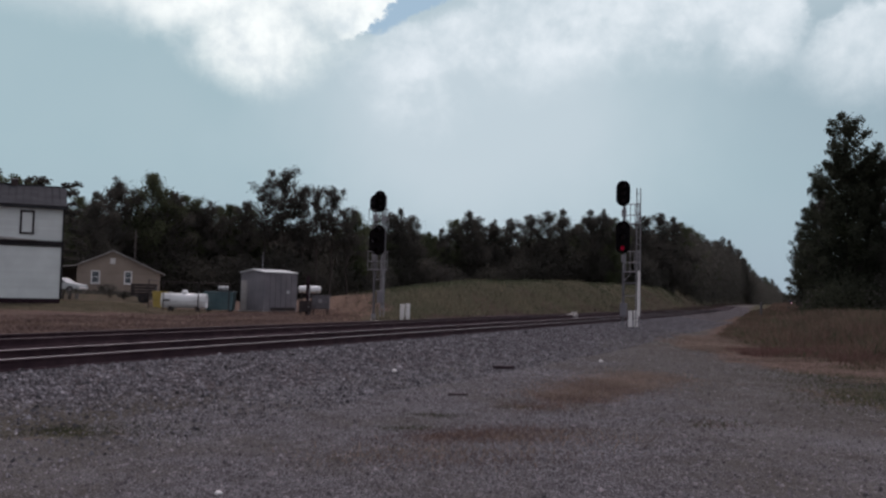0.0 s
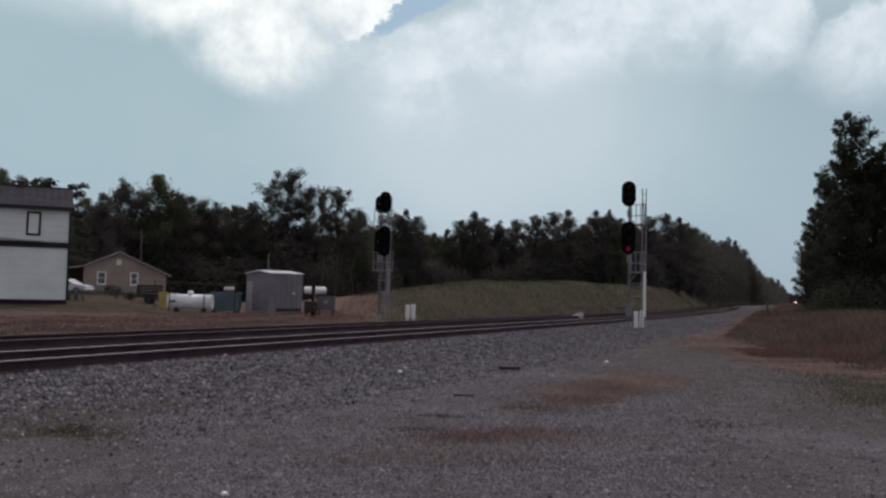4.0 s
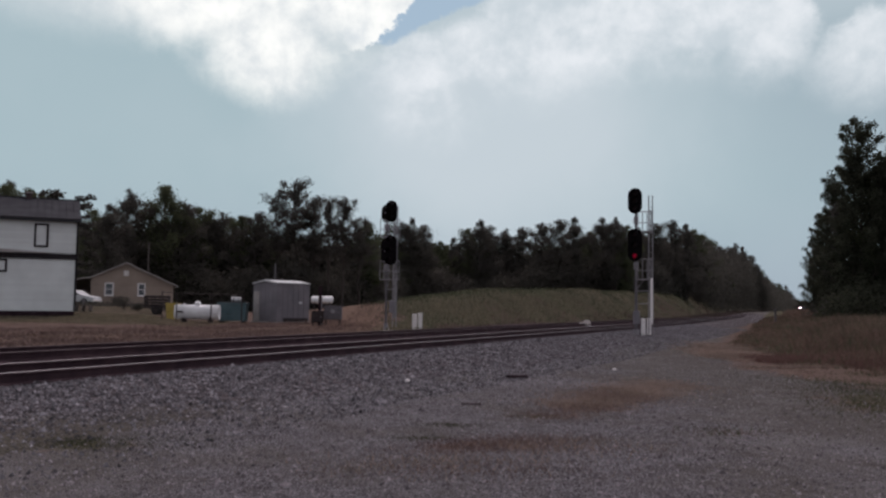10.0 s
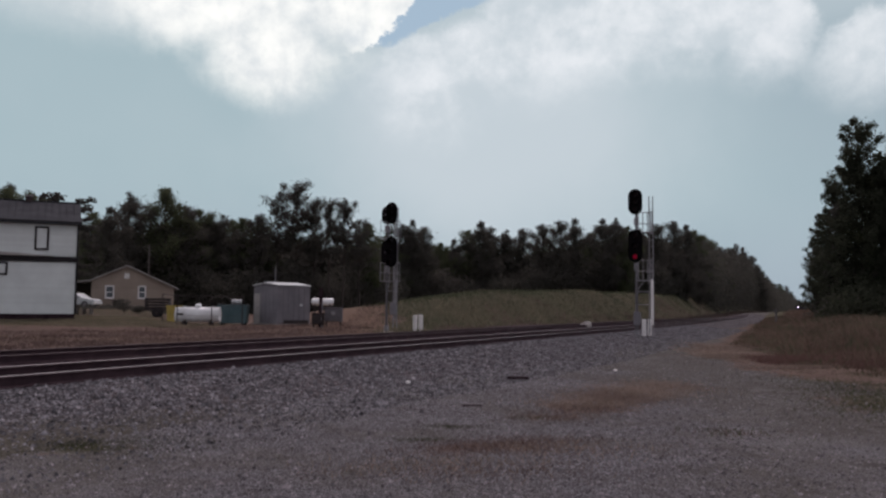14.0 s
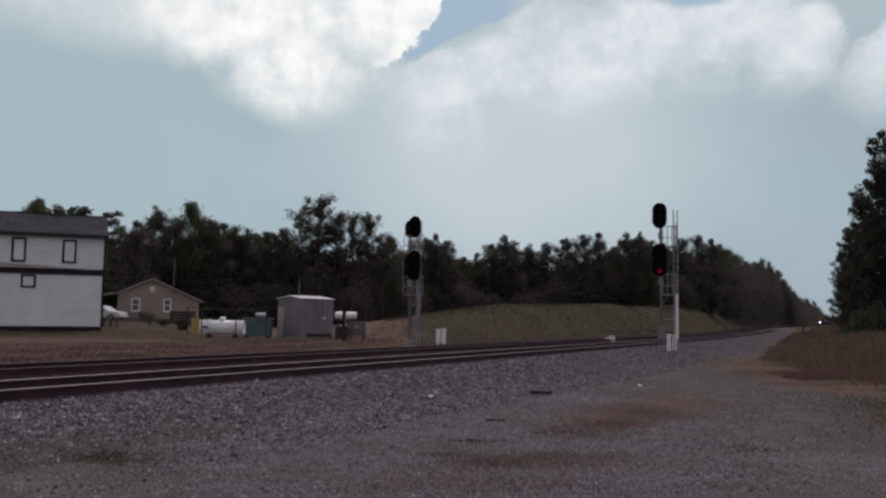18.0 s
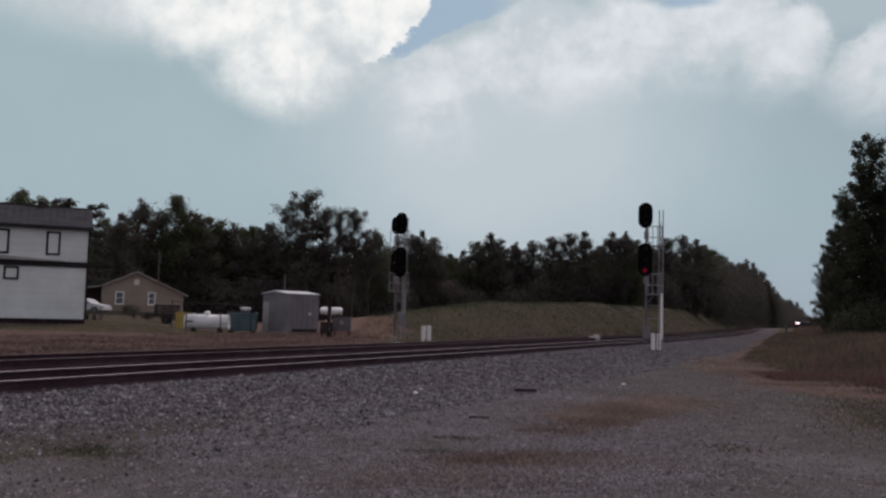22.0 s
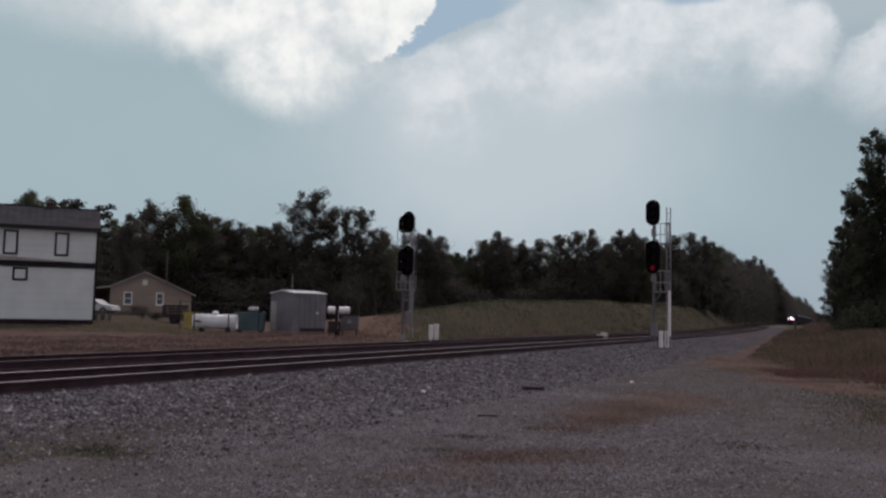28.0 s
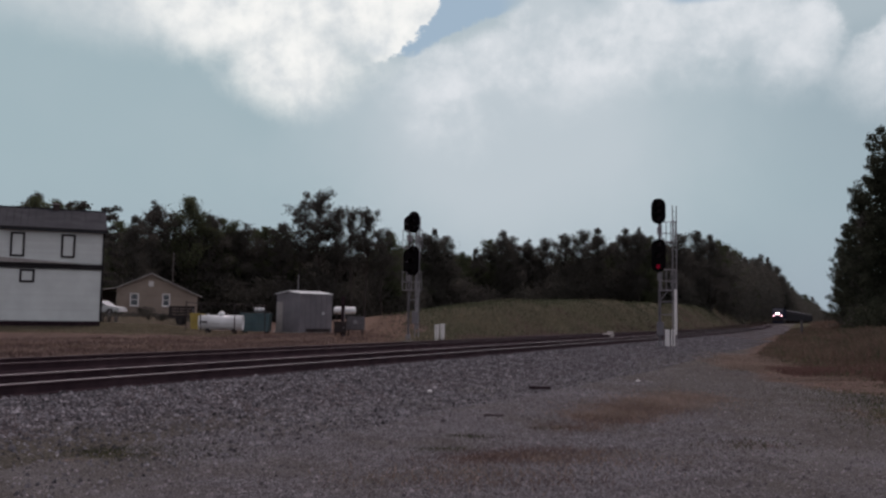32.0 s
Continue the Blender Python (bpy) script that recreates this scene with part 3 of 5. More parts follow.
def build_track(shift, label):
    tr = thing("railway_track", (0, 0, 0), label, "railway track", "parallel tracks")
    second = shift > 1
    build_rail(-0.7535, tr, second)
    build_rail(0.7535, tr, second)
    rnd = random.Random(int(shift * 10) + 5)
    far_v, far_f = [], []
    s, n = -20.0, 0
    while s < (88 if second else 420):
        x, y = plan(s, float(centre(s)) + (float(gap_at(s)) if second else 0.0) + rnd.uniform(-.04, .04))
        slope = float(centre(s + .5) - centre(s - .5))
        ang = HEADING - math.atan(slope)
        m4 = Matrix.Translation((float(x), float(y), RAIL_TOP - 0.17 - 0.088)) @ Matrix.Rotation(-ang + rnd.uniform(-.02, .02), 4, "Z")
        if n < 215:
            ob = new("tie", tie_mesh(n % 7))
            ob.parent = tr
            ob.matrix_basis = m4
        else:
            b = len(far_v)
            for cx, cy, cz in ((-1, -1, -1), (1, -1, -1), (1, 1, -1), (-1, 1, -1), (-1, -1, 1), (1, -1, 1), (1, 1, 1), (-1, 1, 1)):
                far_v.append(tuple(m4 @ Vector((cx * 1.3, cy * .115, cz * .085))))
            far_f += [(b, b + 3, b + 2, b + 1), (b + 4, b + 5, b + 6, b + 7), (b, b + 1, b + 5, b + 4), (b + 2, b + 3, b + 7, b + 6), (b + 1, b + 2, b + 6, b + 5), (b + 3, b, b + 4, b + 7)]
        s += 0.55
        n += 1
    if far_v:
        tagged(sheet("far_ties", far_v, far_f, M_TIE, tr), kind="stuff")
    return tr


build_track(0.0, "main railway track of worn steel rails on dark ties")
build_track(TRACK_GAP, "second railway track of rusty rails on dark ties")


# ---- trees ----
LEFT_WOOD = [  # x, y, height of the tip
    (-37.0, 78.0, 11.2), (-35.8, 80.0, 11.1), (-38.8, 104.0, 11.8), (-35.6, 100.0, 11.9), (-36.1, 108.0, 14.8), (-35.1, 112.0, 14.1),
    (-32.2, 110.0, 15.8), (-30.5, 112.0, 14.0), (-29.6, 116.0, 13.8), (-28.5, 118.0, 13.2), (-26.6, 118.0, 13.1), (-25.1, 122.0, 13.2),
    (-23.1, 124.0, 13.4), (-7.9, 128.0, 13.3),
]
MID_WOOD = [  # x, y, height of the tip
    (-5.5, 150.0, 14.8), (-3.2, 148.0, 15.8), (-1.4, 149.0, 16.2), (0.7, 152.0, 15.7), (3.7, 165.0, 13.7), (6.3, 168.0, 14.4),
    (9.3, 170.0, 16.7), (11.6, 168.0, 17.9), (13.8, 172.0, 17.8), (17.0, 172.0, 16.8), (20.3, 172.0, 17.5), (23.9, 170.0, 18.2),
    (26.9, 168.0, 18.8), (30.3, 170.0, 18.9), (34.1, 174.0, 16.8), (34.8, 165.0, 18.4), (37.0, 164.0, 18.6), (39.4, 165.0, 17.4),
    (44.0, 174.0, 17.5), (48.5, 178.0, 19.3), (53.2, 182.0, 20.4), (57.9, 188.0, 19.7),
]
RIGHT_WOOD = [  # x, y, height of the tip
    (39.6, 86.0, 7.8), (38.9, 84.0, 10.3), (38.3, 81.0, 11.8), (38.1, 79.0, 12.8), (38.0, 77.0, 14.2), (37.9, 75.0, 16.2),
    (38.2, 74.0, 17.2), (39.2, 74.0, 16.0), (39.7, 73.0, 15.1), (40.0, 72.0, 14.3), (40.1, 70.0, 13.1), (51.2, 105.0, 11.8),
    (57.4, 120.0, 10.5), (80.3, 170.0, 9.2), (112.5, 240.0, 9.2),
]
TRACK_WOOD = [  # x, y, height of the tip
    (72.5, 228.0, 22.4), (81.8, 250.0, 22.9), (90.8, 270.0, 22.9), (101.3, 292.0, 23.1), (113.6, 318.0, 24.5), (126.0, 344.0, 27.8),
    (139.2, 372.0, 28.3), (157.9, 412.0, 28.0), (154.8, 396.0, 22.9), (171.7, 432.0, 21.5), (190.3, 472.0, 19.8), (213.4, 522.0, 17.7),
    (251.7, 604.0, 20.3), (304.8, 718.0, 22.1), (365.4, 848.0, 19.9),
]


def leaf_cloud(rnd, clumps, per, size):
    """Many small leaf faces in clumps (centre, radius)."""
    n = len(clumps) * per
    cs = np.repeat(np.array([c for c, r in clumps]), per, 0)
    rs = np.repeat(np.array([r for c, r in clumps]), per)
    p = cs + np.clip(rnd.normal(size=(n, 3)), -1.9, 1.9) * (rs * 0.62)[:, None] * np.array([1, 1, 0.85])
    a = rnd.normal(size=(n, 3))
    a /= np.linalg.norm(a, axis=1)[:, None]
    b = np.cross(a, rnd.normal(size=(n, 3)))
    b /= np.linalg.norm(b, axis=1)[:, None]
    sz = size * rnd.uniform(0.6, 1.3, n)[:, None]
    v = np.stack([p - a * sz, p + b * sz * 0.55, p + a * sz, p - b * sz * 0.55], 1).reshape(-1, 3)
    f = np.arange(n * 4).reshape(-1, 4)
    return v, f


def limb_mesh(name, rnd, tips, height, base_r, wobble=0.012):
    """A tapered trunk with limbs that reach towards the tips."""
    bm = bmesh.new()
    pts = [Vector((0, 0, -0.02))]
    for i in range(1, 7):
        pts.append(Vector((rnd.normal() * wobble, rnd.normal() * wobble, height * i / 6)))
    for i in range(6):
        rod(bm, pts[i], pts[i + 1], base_r * (1 - i / 6.5), base_r * (1 - (i + 1) / 6.5), 7, False)
    for tip in tips:
        z = max(0.08, min(height * 0.97, tip[2] - 0.06 - 0.35 * math.hypot(tip[0], tip[1])))
        i = min(5, int(z / height * 6))
        start = pts[i].lerp(pts[i + 1], z / height * 6 - i)
        mid = start.lerp(Vector(tip), 0.55) + Vector((0, 0, 0.01))
        rod(bm, start, mid, base_r * 0.30, base_r * 0.20, 5, False)
        rod(bm, mid, Vector(tip), base_r * 0.20, base_r * 0.07, 5, False)
    me = bpy.data.meshes.new(name)
    bm.to_mesh(me)
    bm.free()
    me.materials.append(M_BARK)
    return me


def tree_kind(seed, kind):
    """Trunk and crown meshes of a tree one unit high."""
    rnd = np.random.RandomState(seed)
    clumps = []
    if kind == "broad":
        # limbs that carry smaller clumps outwards, a filled heart and a thin leader
        low, w = rnd.uniform(0.05, 0.14), rnd.uniform(0.22, 0.28)
        for i in range(36):
            z0 = rnd.uniform(low, 0.86)
            t = (z0 - low) / (0.92 - low)
            reach = w * (math.sin(math.pi * min(1, t * 0.74 + 0.20)) ** 0.8) * rnd.uniform(0.45, 1.15)
            a, rise = rnd.uniform(0, 6.283), rnd.uniform(0.1, 0.65)
            for q in (0.40, 0.66, 0.86, 1.0):
                r = reach * q
                clumps.append(((r * math.cos(a) + rnd.normal() * 0.010, r * math.sin(a) + rnd.normal() * 0.010, min(0.965, z0 + rise * r)), (0.090 - 0.046 * q) * rnd.uniform(0.7, 1.3)))
        for i in range(16):
            a, r = rnd.uniform(0, 6.283), rnd.uniform(0.0, 0.10)
            clumps.append(((r * math.cos(a), r * math.sin(a), rnd.uniform(low + 0.08, 0.84)), 0.085))
        for i in range(9):
            a, z = rnd.uniform(0, 6.283), rnd.uniform(0.84, 0.975)
            r = rnd.uniform(0.0, 0.5) * (1.02 - z)
            clumps.append(((r * math.cos(a), r * math.sin(a), z), rnd.uniform(0.022, 0.040)))
        per, size, mat, br = 84, 0.0088, M_LEAF if seed % 2 else M_LEAF2, 0.020
    elif kind == "tower":
        # a tall narrow tree: short upswept boughs round a straight stem, bare gaps near the tip
        for i in range(58):
            z0 = 0.06 + 0.88 * (i / 57)
            a = i * 2.4 + rnd.uniform(-0.4, 0.4)
            reach = (0.235 * (1 - z0) ** 0.62 + 0.022) * rnd.uniform(0.55, 1.25)
            rise = rnd.uniform(0.35, 0.9)
            for q in (0.35, 0.62, 0.84, 1.0):
                r = reach * q
                clumps.append(((r * math.cos(a) + rnd.normal() * 0.006, r * math.sin(a) + rnd.normal() * 0.006, min(0.985, z0 + rise * r)), (0.052 - 0.024 * q) * rnd.uniform(0.7, 1.3) * (1.15 - 0.45 * z0)))
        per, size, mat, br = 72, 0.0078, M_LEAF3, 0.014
    elif kind == "pine":
        low = 0.50
        for i in range(58):
            z = rnd.uniform(low, 0.97)
            t = (z - low) / (1 - low)
            r = (0.23 * (1 - 0.62 * t)) * rnd.uniform(0.1, 1.12)
            a = rnd.uniform(0, 6.283)
            clumps.append(((r * math.cos(a), r * math.sin(a), z), rnd.uniform(0.024, 0.048)))
        per, size, mat, br = 130, 0.0075, M_PINE, 0.014
    else:  # a dark conifer with level boughs
        for i in range(11):
            z = 0.10 + 0.84 * i / 10
            for j in range(8):
                a = rnd.uniform(0, 6.283)
                for q in (0.45, 0.75, 1.0):
                    r = (0.30 * (1 - 0.25 * i / 10)) * q * rnd.uniform(0.8, 1.15)
                    clumps.append(((r * math.cos(a), r * math.sin(a), z + 0.02 * q + rnd.uniform(-.012, .012)), 0.022))
        per, size, mat, br = 34, 0.014, M_PINE, 0.016
    v, f = leaf_cloud(rnd, clumps, per, size)
    me = bpy.data.meshes.new("crown")
    me.from_pydata(v.tolist(), [], f.tolist())
    me.update()
    me.materials.append(mat)
    tips = [c for c, r in (clumps[3:144:4] if kind == "broad" else clumps[:22 if kind == "pine" else 40])]
    return limb_mesh("trunk", rnd, tips, 0.93, br), me


KINDS = {"broad": [tree_kind(11 + i, "broad") for i in range(7)], "pine": [tree_kind(41 + i, "pine") for i in range(4)], "level": [tree_kind(61, "level")], "tower": [tree_kind(71 + i, "tower") for i in range(4)]}
WORDS = {"broad": ("dark green leafy broadleaf tree at the wood's edge", "tree"), "pine": ("tall pine with a bare trunk and open tufted crown", "pine tree"),
         "tower": ("tall narrow dark green tree with ragged upswept boughs", "tree"), "level": ("dark conifer with level spreading boughs", "conifer")}
TREE_COUNT = [0]


def plant(x, y, top, kind="broad", wide=1.0, group="trees at the wood's edge", which=None):
    """A tree whose tip reaches the world height top."""
    TREE_COUNT[0] += 1
    rnd = random.Random(TREE_COUNT[0] * 7 + 1)
    z = gz(x, y) - 0.1
    h = top - z
    trunk, crown = KINDS[kind][(rnd.randrange(len(KINDS[kind])) if which is None else which)]
    ob = new("pine_tree" if kind == "pine" else "conifer" if kind == "level" else "tree")
    ob.matrix_basis = Matrix.LocRotScale((x, y, z), Euler((0, 0, rnd.uniform(0, 6.28))), (h * wide, h * wide, h))
    tagged(ob, WORDS[kind][0], WORDS[kind][1], group)
    for name, me in (("trunk", trunk), ("crown", crown)):
        o = new(name, me)
        o.parent = ob


for row in (LEFT_WOOD, MID_WOOD, TRACK_WOOD):
    for n, (x, y, h) in enumerate(row):
        plant(x, y, h + (0.7 if row is LEFT_WOOD else 0.3), wide=(0.80, 0.95)[n % 2] if row is MID_WOOD else 0.80 if row is TRACK_WOOD and y > 260 else 0.95)
for n, (x, y, h) in enumerate(RIGHT_WOOD):
    if y < 100:
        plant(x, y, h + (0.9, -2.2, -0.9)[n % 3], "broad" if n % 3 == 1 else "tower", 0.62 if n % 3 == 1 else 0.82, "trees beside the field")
    else:
        plant(x, y, h, wide=0.8, group="trees beside the field")
# tall pines over the left wood
for x, y, h, w in ((-19.3, 118, 17.2, 0.9), (-16.8, 118, 18.6, 1.0), (-14.6, 119, 16.6, 0.9), (-12.2, 116, 15.6, 0.85), (-10.4, 117, 16.2, 0.9), (-8.4, 119, 13.6, 0.85), (-22.5, 119, 14.0, 0.9)):
    plant(x, y, h, "pine", w, "tall pines over the wood")
plant(-43.2, 92, 14.0, wide=1.0)
plant(-37.6, 92, 12.9, "level", 1.05, "conifers behind the white building")

# second and third ranks that close the wood
rng = random.Random(4)
for k in range(34):
    t = k / 33
    x = -52 + 84 * t + rng.uniform(-2, 2)
    y = np.interp(x, [-52, -30, -8, 5, 40], [118, 120, 132, 176, 186]) + rng.uniform(0, 9)
    plant(x, float(y), np.interp(x, [-52, -30, -8, 5, 40], [13.5, 12.5, 11.5, 13.5, 15.0]) + rng.uniform(-2, 1.5), group="trees inside the wood")
for k in range(22):
    s = 172 + k * 20 + rng.uniform(-5, 5)
    x, y = plan(s, float(centre(s)) + 9.5 + rng.uniform(0, 8) + (12 if s < 200 else 0))
    plant(float(x), float(y), rng.uniform(12, 16), group="trees along the line")
for k in range(16):
    y = 90 + k * 22 + rng.uniform(-6, 6)
    plant(float(np.interp(y, [80, 94.5, 200, 500], [38, 46, 97, 232])) + rng.uniform(3, 10), y, rng.uniform(9, 13), group="trees beside the field")


def undergrowth(name, pts, height, n, size, mat, label):
    """A bank of brush along a line of places, one joined mass."""
    rnd = np.random.RandomState(len(pts) + n)
    pts = np.array(pts, float)
    t = rnd.uniform(0, len(pts) - 1.001, n)
    i = t.astype(int)
    p = pts[i] + (pts[i + 1] - pts[i]) * (t - i)[:, None]
    if pts.shape[1] == 3:
        height, p = p[:, 2], p[:, :2]
    tall = np.max(height) >= 11
    dev = np.clip(rnd.normal(size=(n, 2)), -1.7, 1.7)
    p = p + dev * (3.0 if tall else 1.6)
    top = height * (0.9 + 0.1 * np.sin(t * 9.0) * np.cos(t * 23.0 + 1) if tall else (0.72 + 0.28 * np.sin(t * 5.0) * np.cos(t * 11.0 + 1)) * rnd.uniform(0.75, 1.0, n))
    top = top * (1 - 0.10 * (dev ** 2).sum(1) * rnd.uniform(0.3, 1, n))
    z = ground_z(p[:, 0], p[:, 1]) + top * rnd.uniform(0, 1, n)
    c = np.stack([p[:, 0], p[:, 1], z], 1)
    a = rnd.normal(size=(n, 3))
    a /= np.linalg.norm(a, axis=1)[:, None]
    b = np.cross(a, rnd.normal(size=(n, 3)))
    b /= np.linalg.norm(b, axis=1)[:, None]
    sz = size * rnd.uniform(0.5, 1.3, n)[:, None]
    v = np.stack([c - a * sz, c + b * sz * 0.6, c + a * sz, c - b * sz * 0.6], 1).reshape(-1, 3)
    tagged(sheet(name, v.tolist(), np.arange(n * 4).reshape(-1, 4).tolist(), mat), label, "undergrowth", kind="stuff")


undergrowth("undergrowth", [(-56, 112), (-40, 108), (-28, 112), (-14, 118), (-8, 130)], 8.5, 110000, 0.17, M_LEAF, "dark brush filling the edge of the wood")
undergrowth("undergrowth", [(-8, 130), (-4, 148), (8, 162), (25, 166), (38, 168), (46, 172), (52, 185)], 9.5, 100000, 0.22, M_LEAF, "dark brush filling the edge of the wood")
undergrowth("undergrowth", [(54, 186), (60, 208), (75, 242), (91, 282), (118, 344), (170, 464)], 8.0, 30000, 0.45, M_LEAF, "dark brush along the railway line")
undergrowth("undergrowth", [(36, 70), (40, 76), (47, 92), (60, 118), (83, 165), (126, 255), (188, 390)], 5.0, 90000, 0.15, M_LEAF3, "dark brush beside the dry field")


undergrowth("undergrowth", [(36.6, 74), (38.4, 71), (40.5, 66), (43, 62)], 3.6, 12000, 0.13, M_LEAF, "green leafy brush at the foot of the wood")
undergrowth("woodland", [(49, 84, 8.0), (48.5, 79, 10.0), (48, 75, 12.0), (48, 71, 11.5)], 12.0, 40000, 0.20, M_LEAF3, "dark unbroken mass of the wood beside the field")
undergrowth("woodland", [(-62, 126), (-40, 122), (-24, 128), (-9, 134)], 11.6, 50000, 0.42, M_LEAF, "dark unbroken mass of the wood behind its edge")
undergrowth("woodland", [(-12, 152), (4, 178), (22, 184), (46, 184), (54, 198)], 14.2, 60000, 0.46, M_LEAF, "dark unbroken mass of the wood behind its edge")
undergrowth("woodland", [(53, 197), (61, 217), (78, 256), (102, 321), (138, 401)], 14.5, 40000, 0.5, M_LEAF, "dark unbroken mass of the wood along the line")
undergrowth("woodland", [(x, y, max(h, 12.0) * 0.84) for x, y, h in TRACK_WOOD], 12.0, 120000, 0.34, M_LEAF, "dark unbroken mass of trees where the line bends away")
undergrowth("undergrowth", [(-35, 79), (-28, 80), (-20, 80)], 0.55, 2200, 0.10, M_LEAF, "low dark brush before the tan house")
LOW = [plan(s, centre(s) - 8.6 - 0.012 * s) for s in range(90, 560, 40)]
undergrowth("undergrowth", [(float(p[0]), float(p[1])) for p in LOW], 1.5, 40000, 0.13, M_DRY, "low dry weeds along the railway line")
undergrowth("woodland", [(395, 1010), (520, 1200), (600, 1330), (690, 1400)], 14.0, 9000, 2.2, M_LEAF, "far hazy wood that closes the line's vista")


# ---- grass ----
def blades(name, x, y, height, width, mat, label, seed, lean=0.35):
    rnd = np.random.RandomState(seed)
    n = len(x)
    z = ground_z(x, y) - 0.02
    a = rnd.uniform(0, 6.283, n)
    h = height * rnd.uniform(0.45, 1.0, n)
    w = width * rnd.uniform(0.6, 1.2, n)
    lx, ly = rnd.normal(size=n) * lean * h, rnd.normal(size=n) * lean * h
    v = np.stack([np.stack([x - np.cos(a) * w, y - np.sin(a) * w, z], 1), np.stack([x + np.cos(a) * w, y + np.sin(a) * w, z], 1),
                  np.stack([x + lx, y + ly, z + h], 1)], 1).reshape(-1, 3)
    ob = sheet(name, v.tolist(), np.arange(n * 3).reshape(-1, 3).tolist(), mat)
    return tagged(ob, label, "grass", kind="stuff")


def scatter_grass():
    rnd = np.random.RandomState(8)
    # tall dry field beside the yard
    n = 210000
    y = 12 + 160 * rnd.uniform(0, 1, n) ** 1.7
    edge = np.interp(y, [0, 19.6, 24, 33.5, 60, 94.5, 180], [11.5, 10.6, 10.4, 11.8, 22.8, 37.0, 72.5])
    d = -1.4 + 28 * rnd.uniform(0, 1, n) ** 1.25
    clump = np.sin(1.7 * (edge + d) + 0.6 * y) * np.sin(1.1 * y - 0.5 * d) + 0.6 * np.sin(3.1 * y + 2.3 * d)
    keep = (d > 0.6) | (clump + d * 0.5 + rnd.normal(size=n) * 0.4 > 0.1)
    x, y, d, clump = (edge + d)[keep], y[keep], d[keep], clump[keep]
    tall = 0.05 + 0.95 * np.clip((d + 0.2) / 7, 0, 1) ** 0.75 * (0.85 + 0.15 * clump)
    weedy = (clump + rnd.normal(size=len(x)) * 0.5 > 1.05) | (rnd.uniform(size=len(x)) < 0.10)
    blades("dry_grass", x[~weedy], y[~weedy], tall[~weedy], 0.009 + 0.0006 * y[~weedy], M_DRY, "tall dry brown grass of the field", 1, 0.55)
    blades("green_weeds", x[weedy], y[weedy], tall[weedy], 0.009 + 0.0006 * y[weedy], M_GREENGRASS, "olive green weeds among the dry field grass", 12, 0.55)
    # tufts in the gravel
    xs, ys = [], []
    for cx, cy, rx, ry, n in ((0.6, 9.4, 0.40, 0.26, 1200), (1.2, 9.7, 0.45, 0.22, 900), (0.9, 9.0, 0.8, 0.2, 700), (0.0, 8.0, 0.6, 0.3, 500), (1.0, 7.9, 0.5, 0.25, 300), (1.8, 12.0, 0.35, 0.35, 700), (2.5, 13.3, 0.40, 0.45, 1200), (3.4, 14.6, 0.45, 0.5, 1100), (3.7, 10.4, 0.35, 0.2, 250),
                              (9.0, 27.0, 0.8, 1.6, 900), (7.4, 14.5, 0.7, 1.3, 600)):
        xs.append(cx + rnd.normal(size=n) * rx), ys.append(cy + rnd.normal(size=n) * ry)
    xs, ys = np.concatenate(xs), np.concatenate(ys)
    blades("russet_tufts", xs, ys, 0.08, 0.006, M_RUSSET, "short red-brown tufts in the gravel", 2, 0.8)
    xs, ys = [], []
    for cx, cy, rx, ry, n in ((2.5, 13.6, 0.40, 0.5, 1500), (3.0, 14.6, 0.40, 0.6, 2600), (3.9, 15.9, 0.45, 0.6, 3400), (4.9, 17.6, 0.5, 0.8, 2600), (9.9, 27.4, 0.5, 0.9, 2600), (10.7, 30.2, 0.6, 1.4, 3600), (11.8, 33.5, 0.5, 1.4, 2600), (10.0, 22.9, 0.6, 0.25, 1800), (9.0, 16.8, 0.5, 0.25, 700), (0.3, 8.3, 0.7, 0.35, 600), (1.5, 9.2, 0.5, 0.3, 350)):
        xs.append(cx + rnd.normal(size=n) * rx), ys.append(cy + rnd.normal(size=n) * ry)
    xs, ys = np.concatenate(xs), np.concatenate(ys)
    blades("straw_tufts", xs, ys, 0.10 + 0.06 * smooth01(ys, 20, 26), 0.007 + 0.006 * smooth01(ys, 20, 26), M_STRAW, "pale straw tufts in the gravel", 21, 0.8)
    gx = np.concatenate([rnd.uniform(9.9, 14.5, 6000), rnd.uniform(11.2, 16.0, 3500)])
    gy = np.concatenate([25.8 + rnd.normal(size=6000) * 0.7, 22.8 + rnd.normal(size=3500) * 0.6])
    blades("red_grass", gx, gy, 0.24, 0.014, M_REDGRASS, "dull red low grass along the field's edge", 31, 0.6)
    gx = -3.7 + rnd.normal(size=2600) * 0.75
    gy = 9.0 + 0.22 * (gx + 3.7) + rnd.normal(size=2600) * 0.25 * (1 + 0.5 * np.sin(gx * 4))
    blades("green_tufts", gx, gy, 0.06, 0.009, M_WEED, "low green weeds in the gravel", 3, 0.9)
    gx = np.concatenate([8.8 + rnd.normal(size=3600) * 0.9, 3.7 + rnd.normal(size=110) * 0.4, 7.2 + rnd.normal(size=1300) * 0.8])
    gy = np.concatenate([15.8 + rnd.normal(size=3600) * 2.0, 10.4 + rnd.normal(size=110) * 0.25, 12.6 + rnd.normal(size=1300) * 1.0])
    blades("olive_weeds", gx, gy, 0.11, 0.010, M_WEED, "olive weeds creeping over the gravel's edge", 23, 0.8)
    gx = np.concatenate([0.02 + rnd.normal(size=700) * 0.20, 0.37 + rnd.normal(size=700) * 0.2, 1.55 + rnd.normal(size=500) * 0.2])
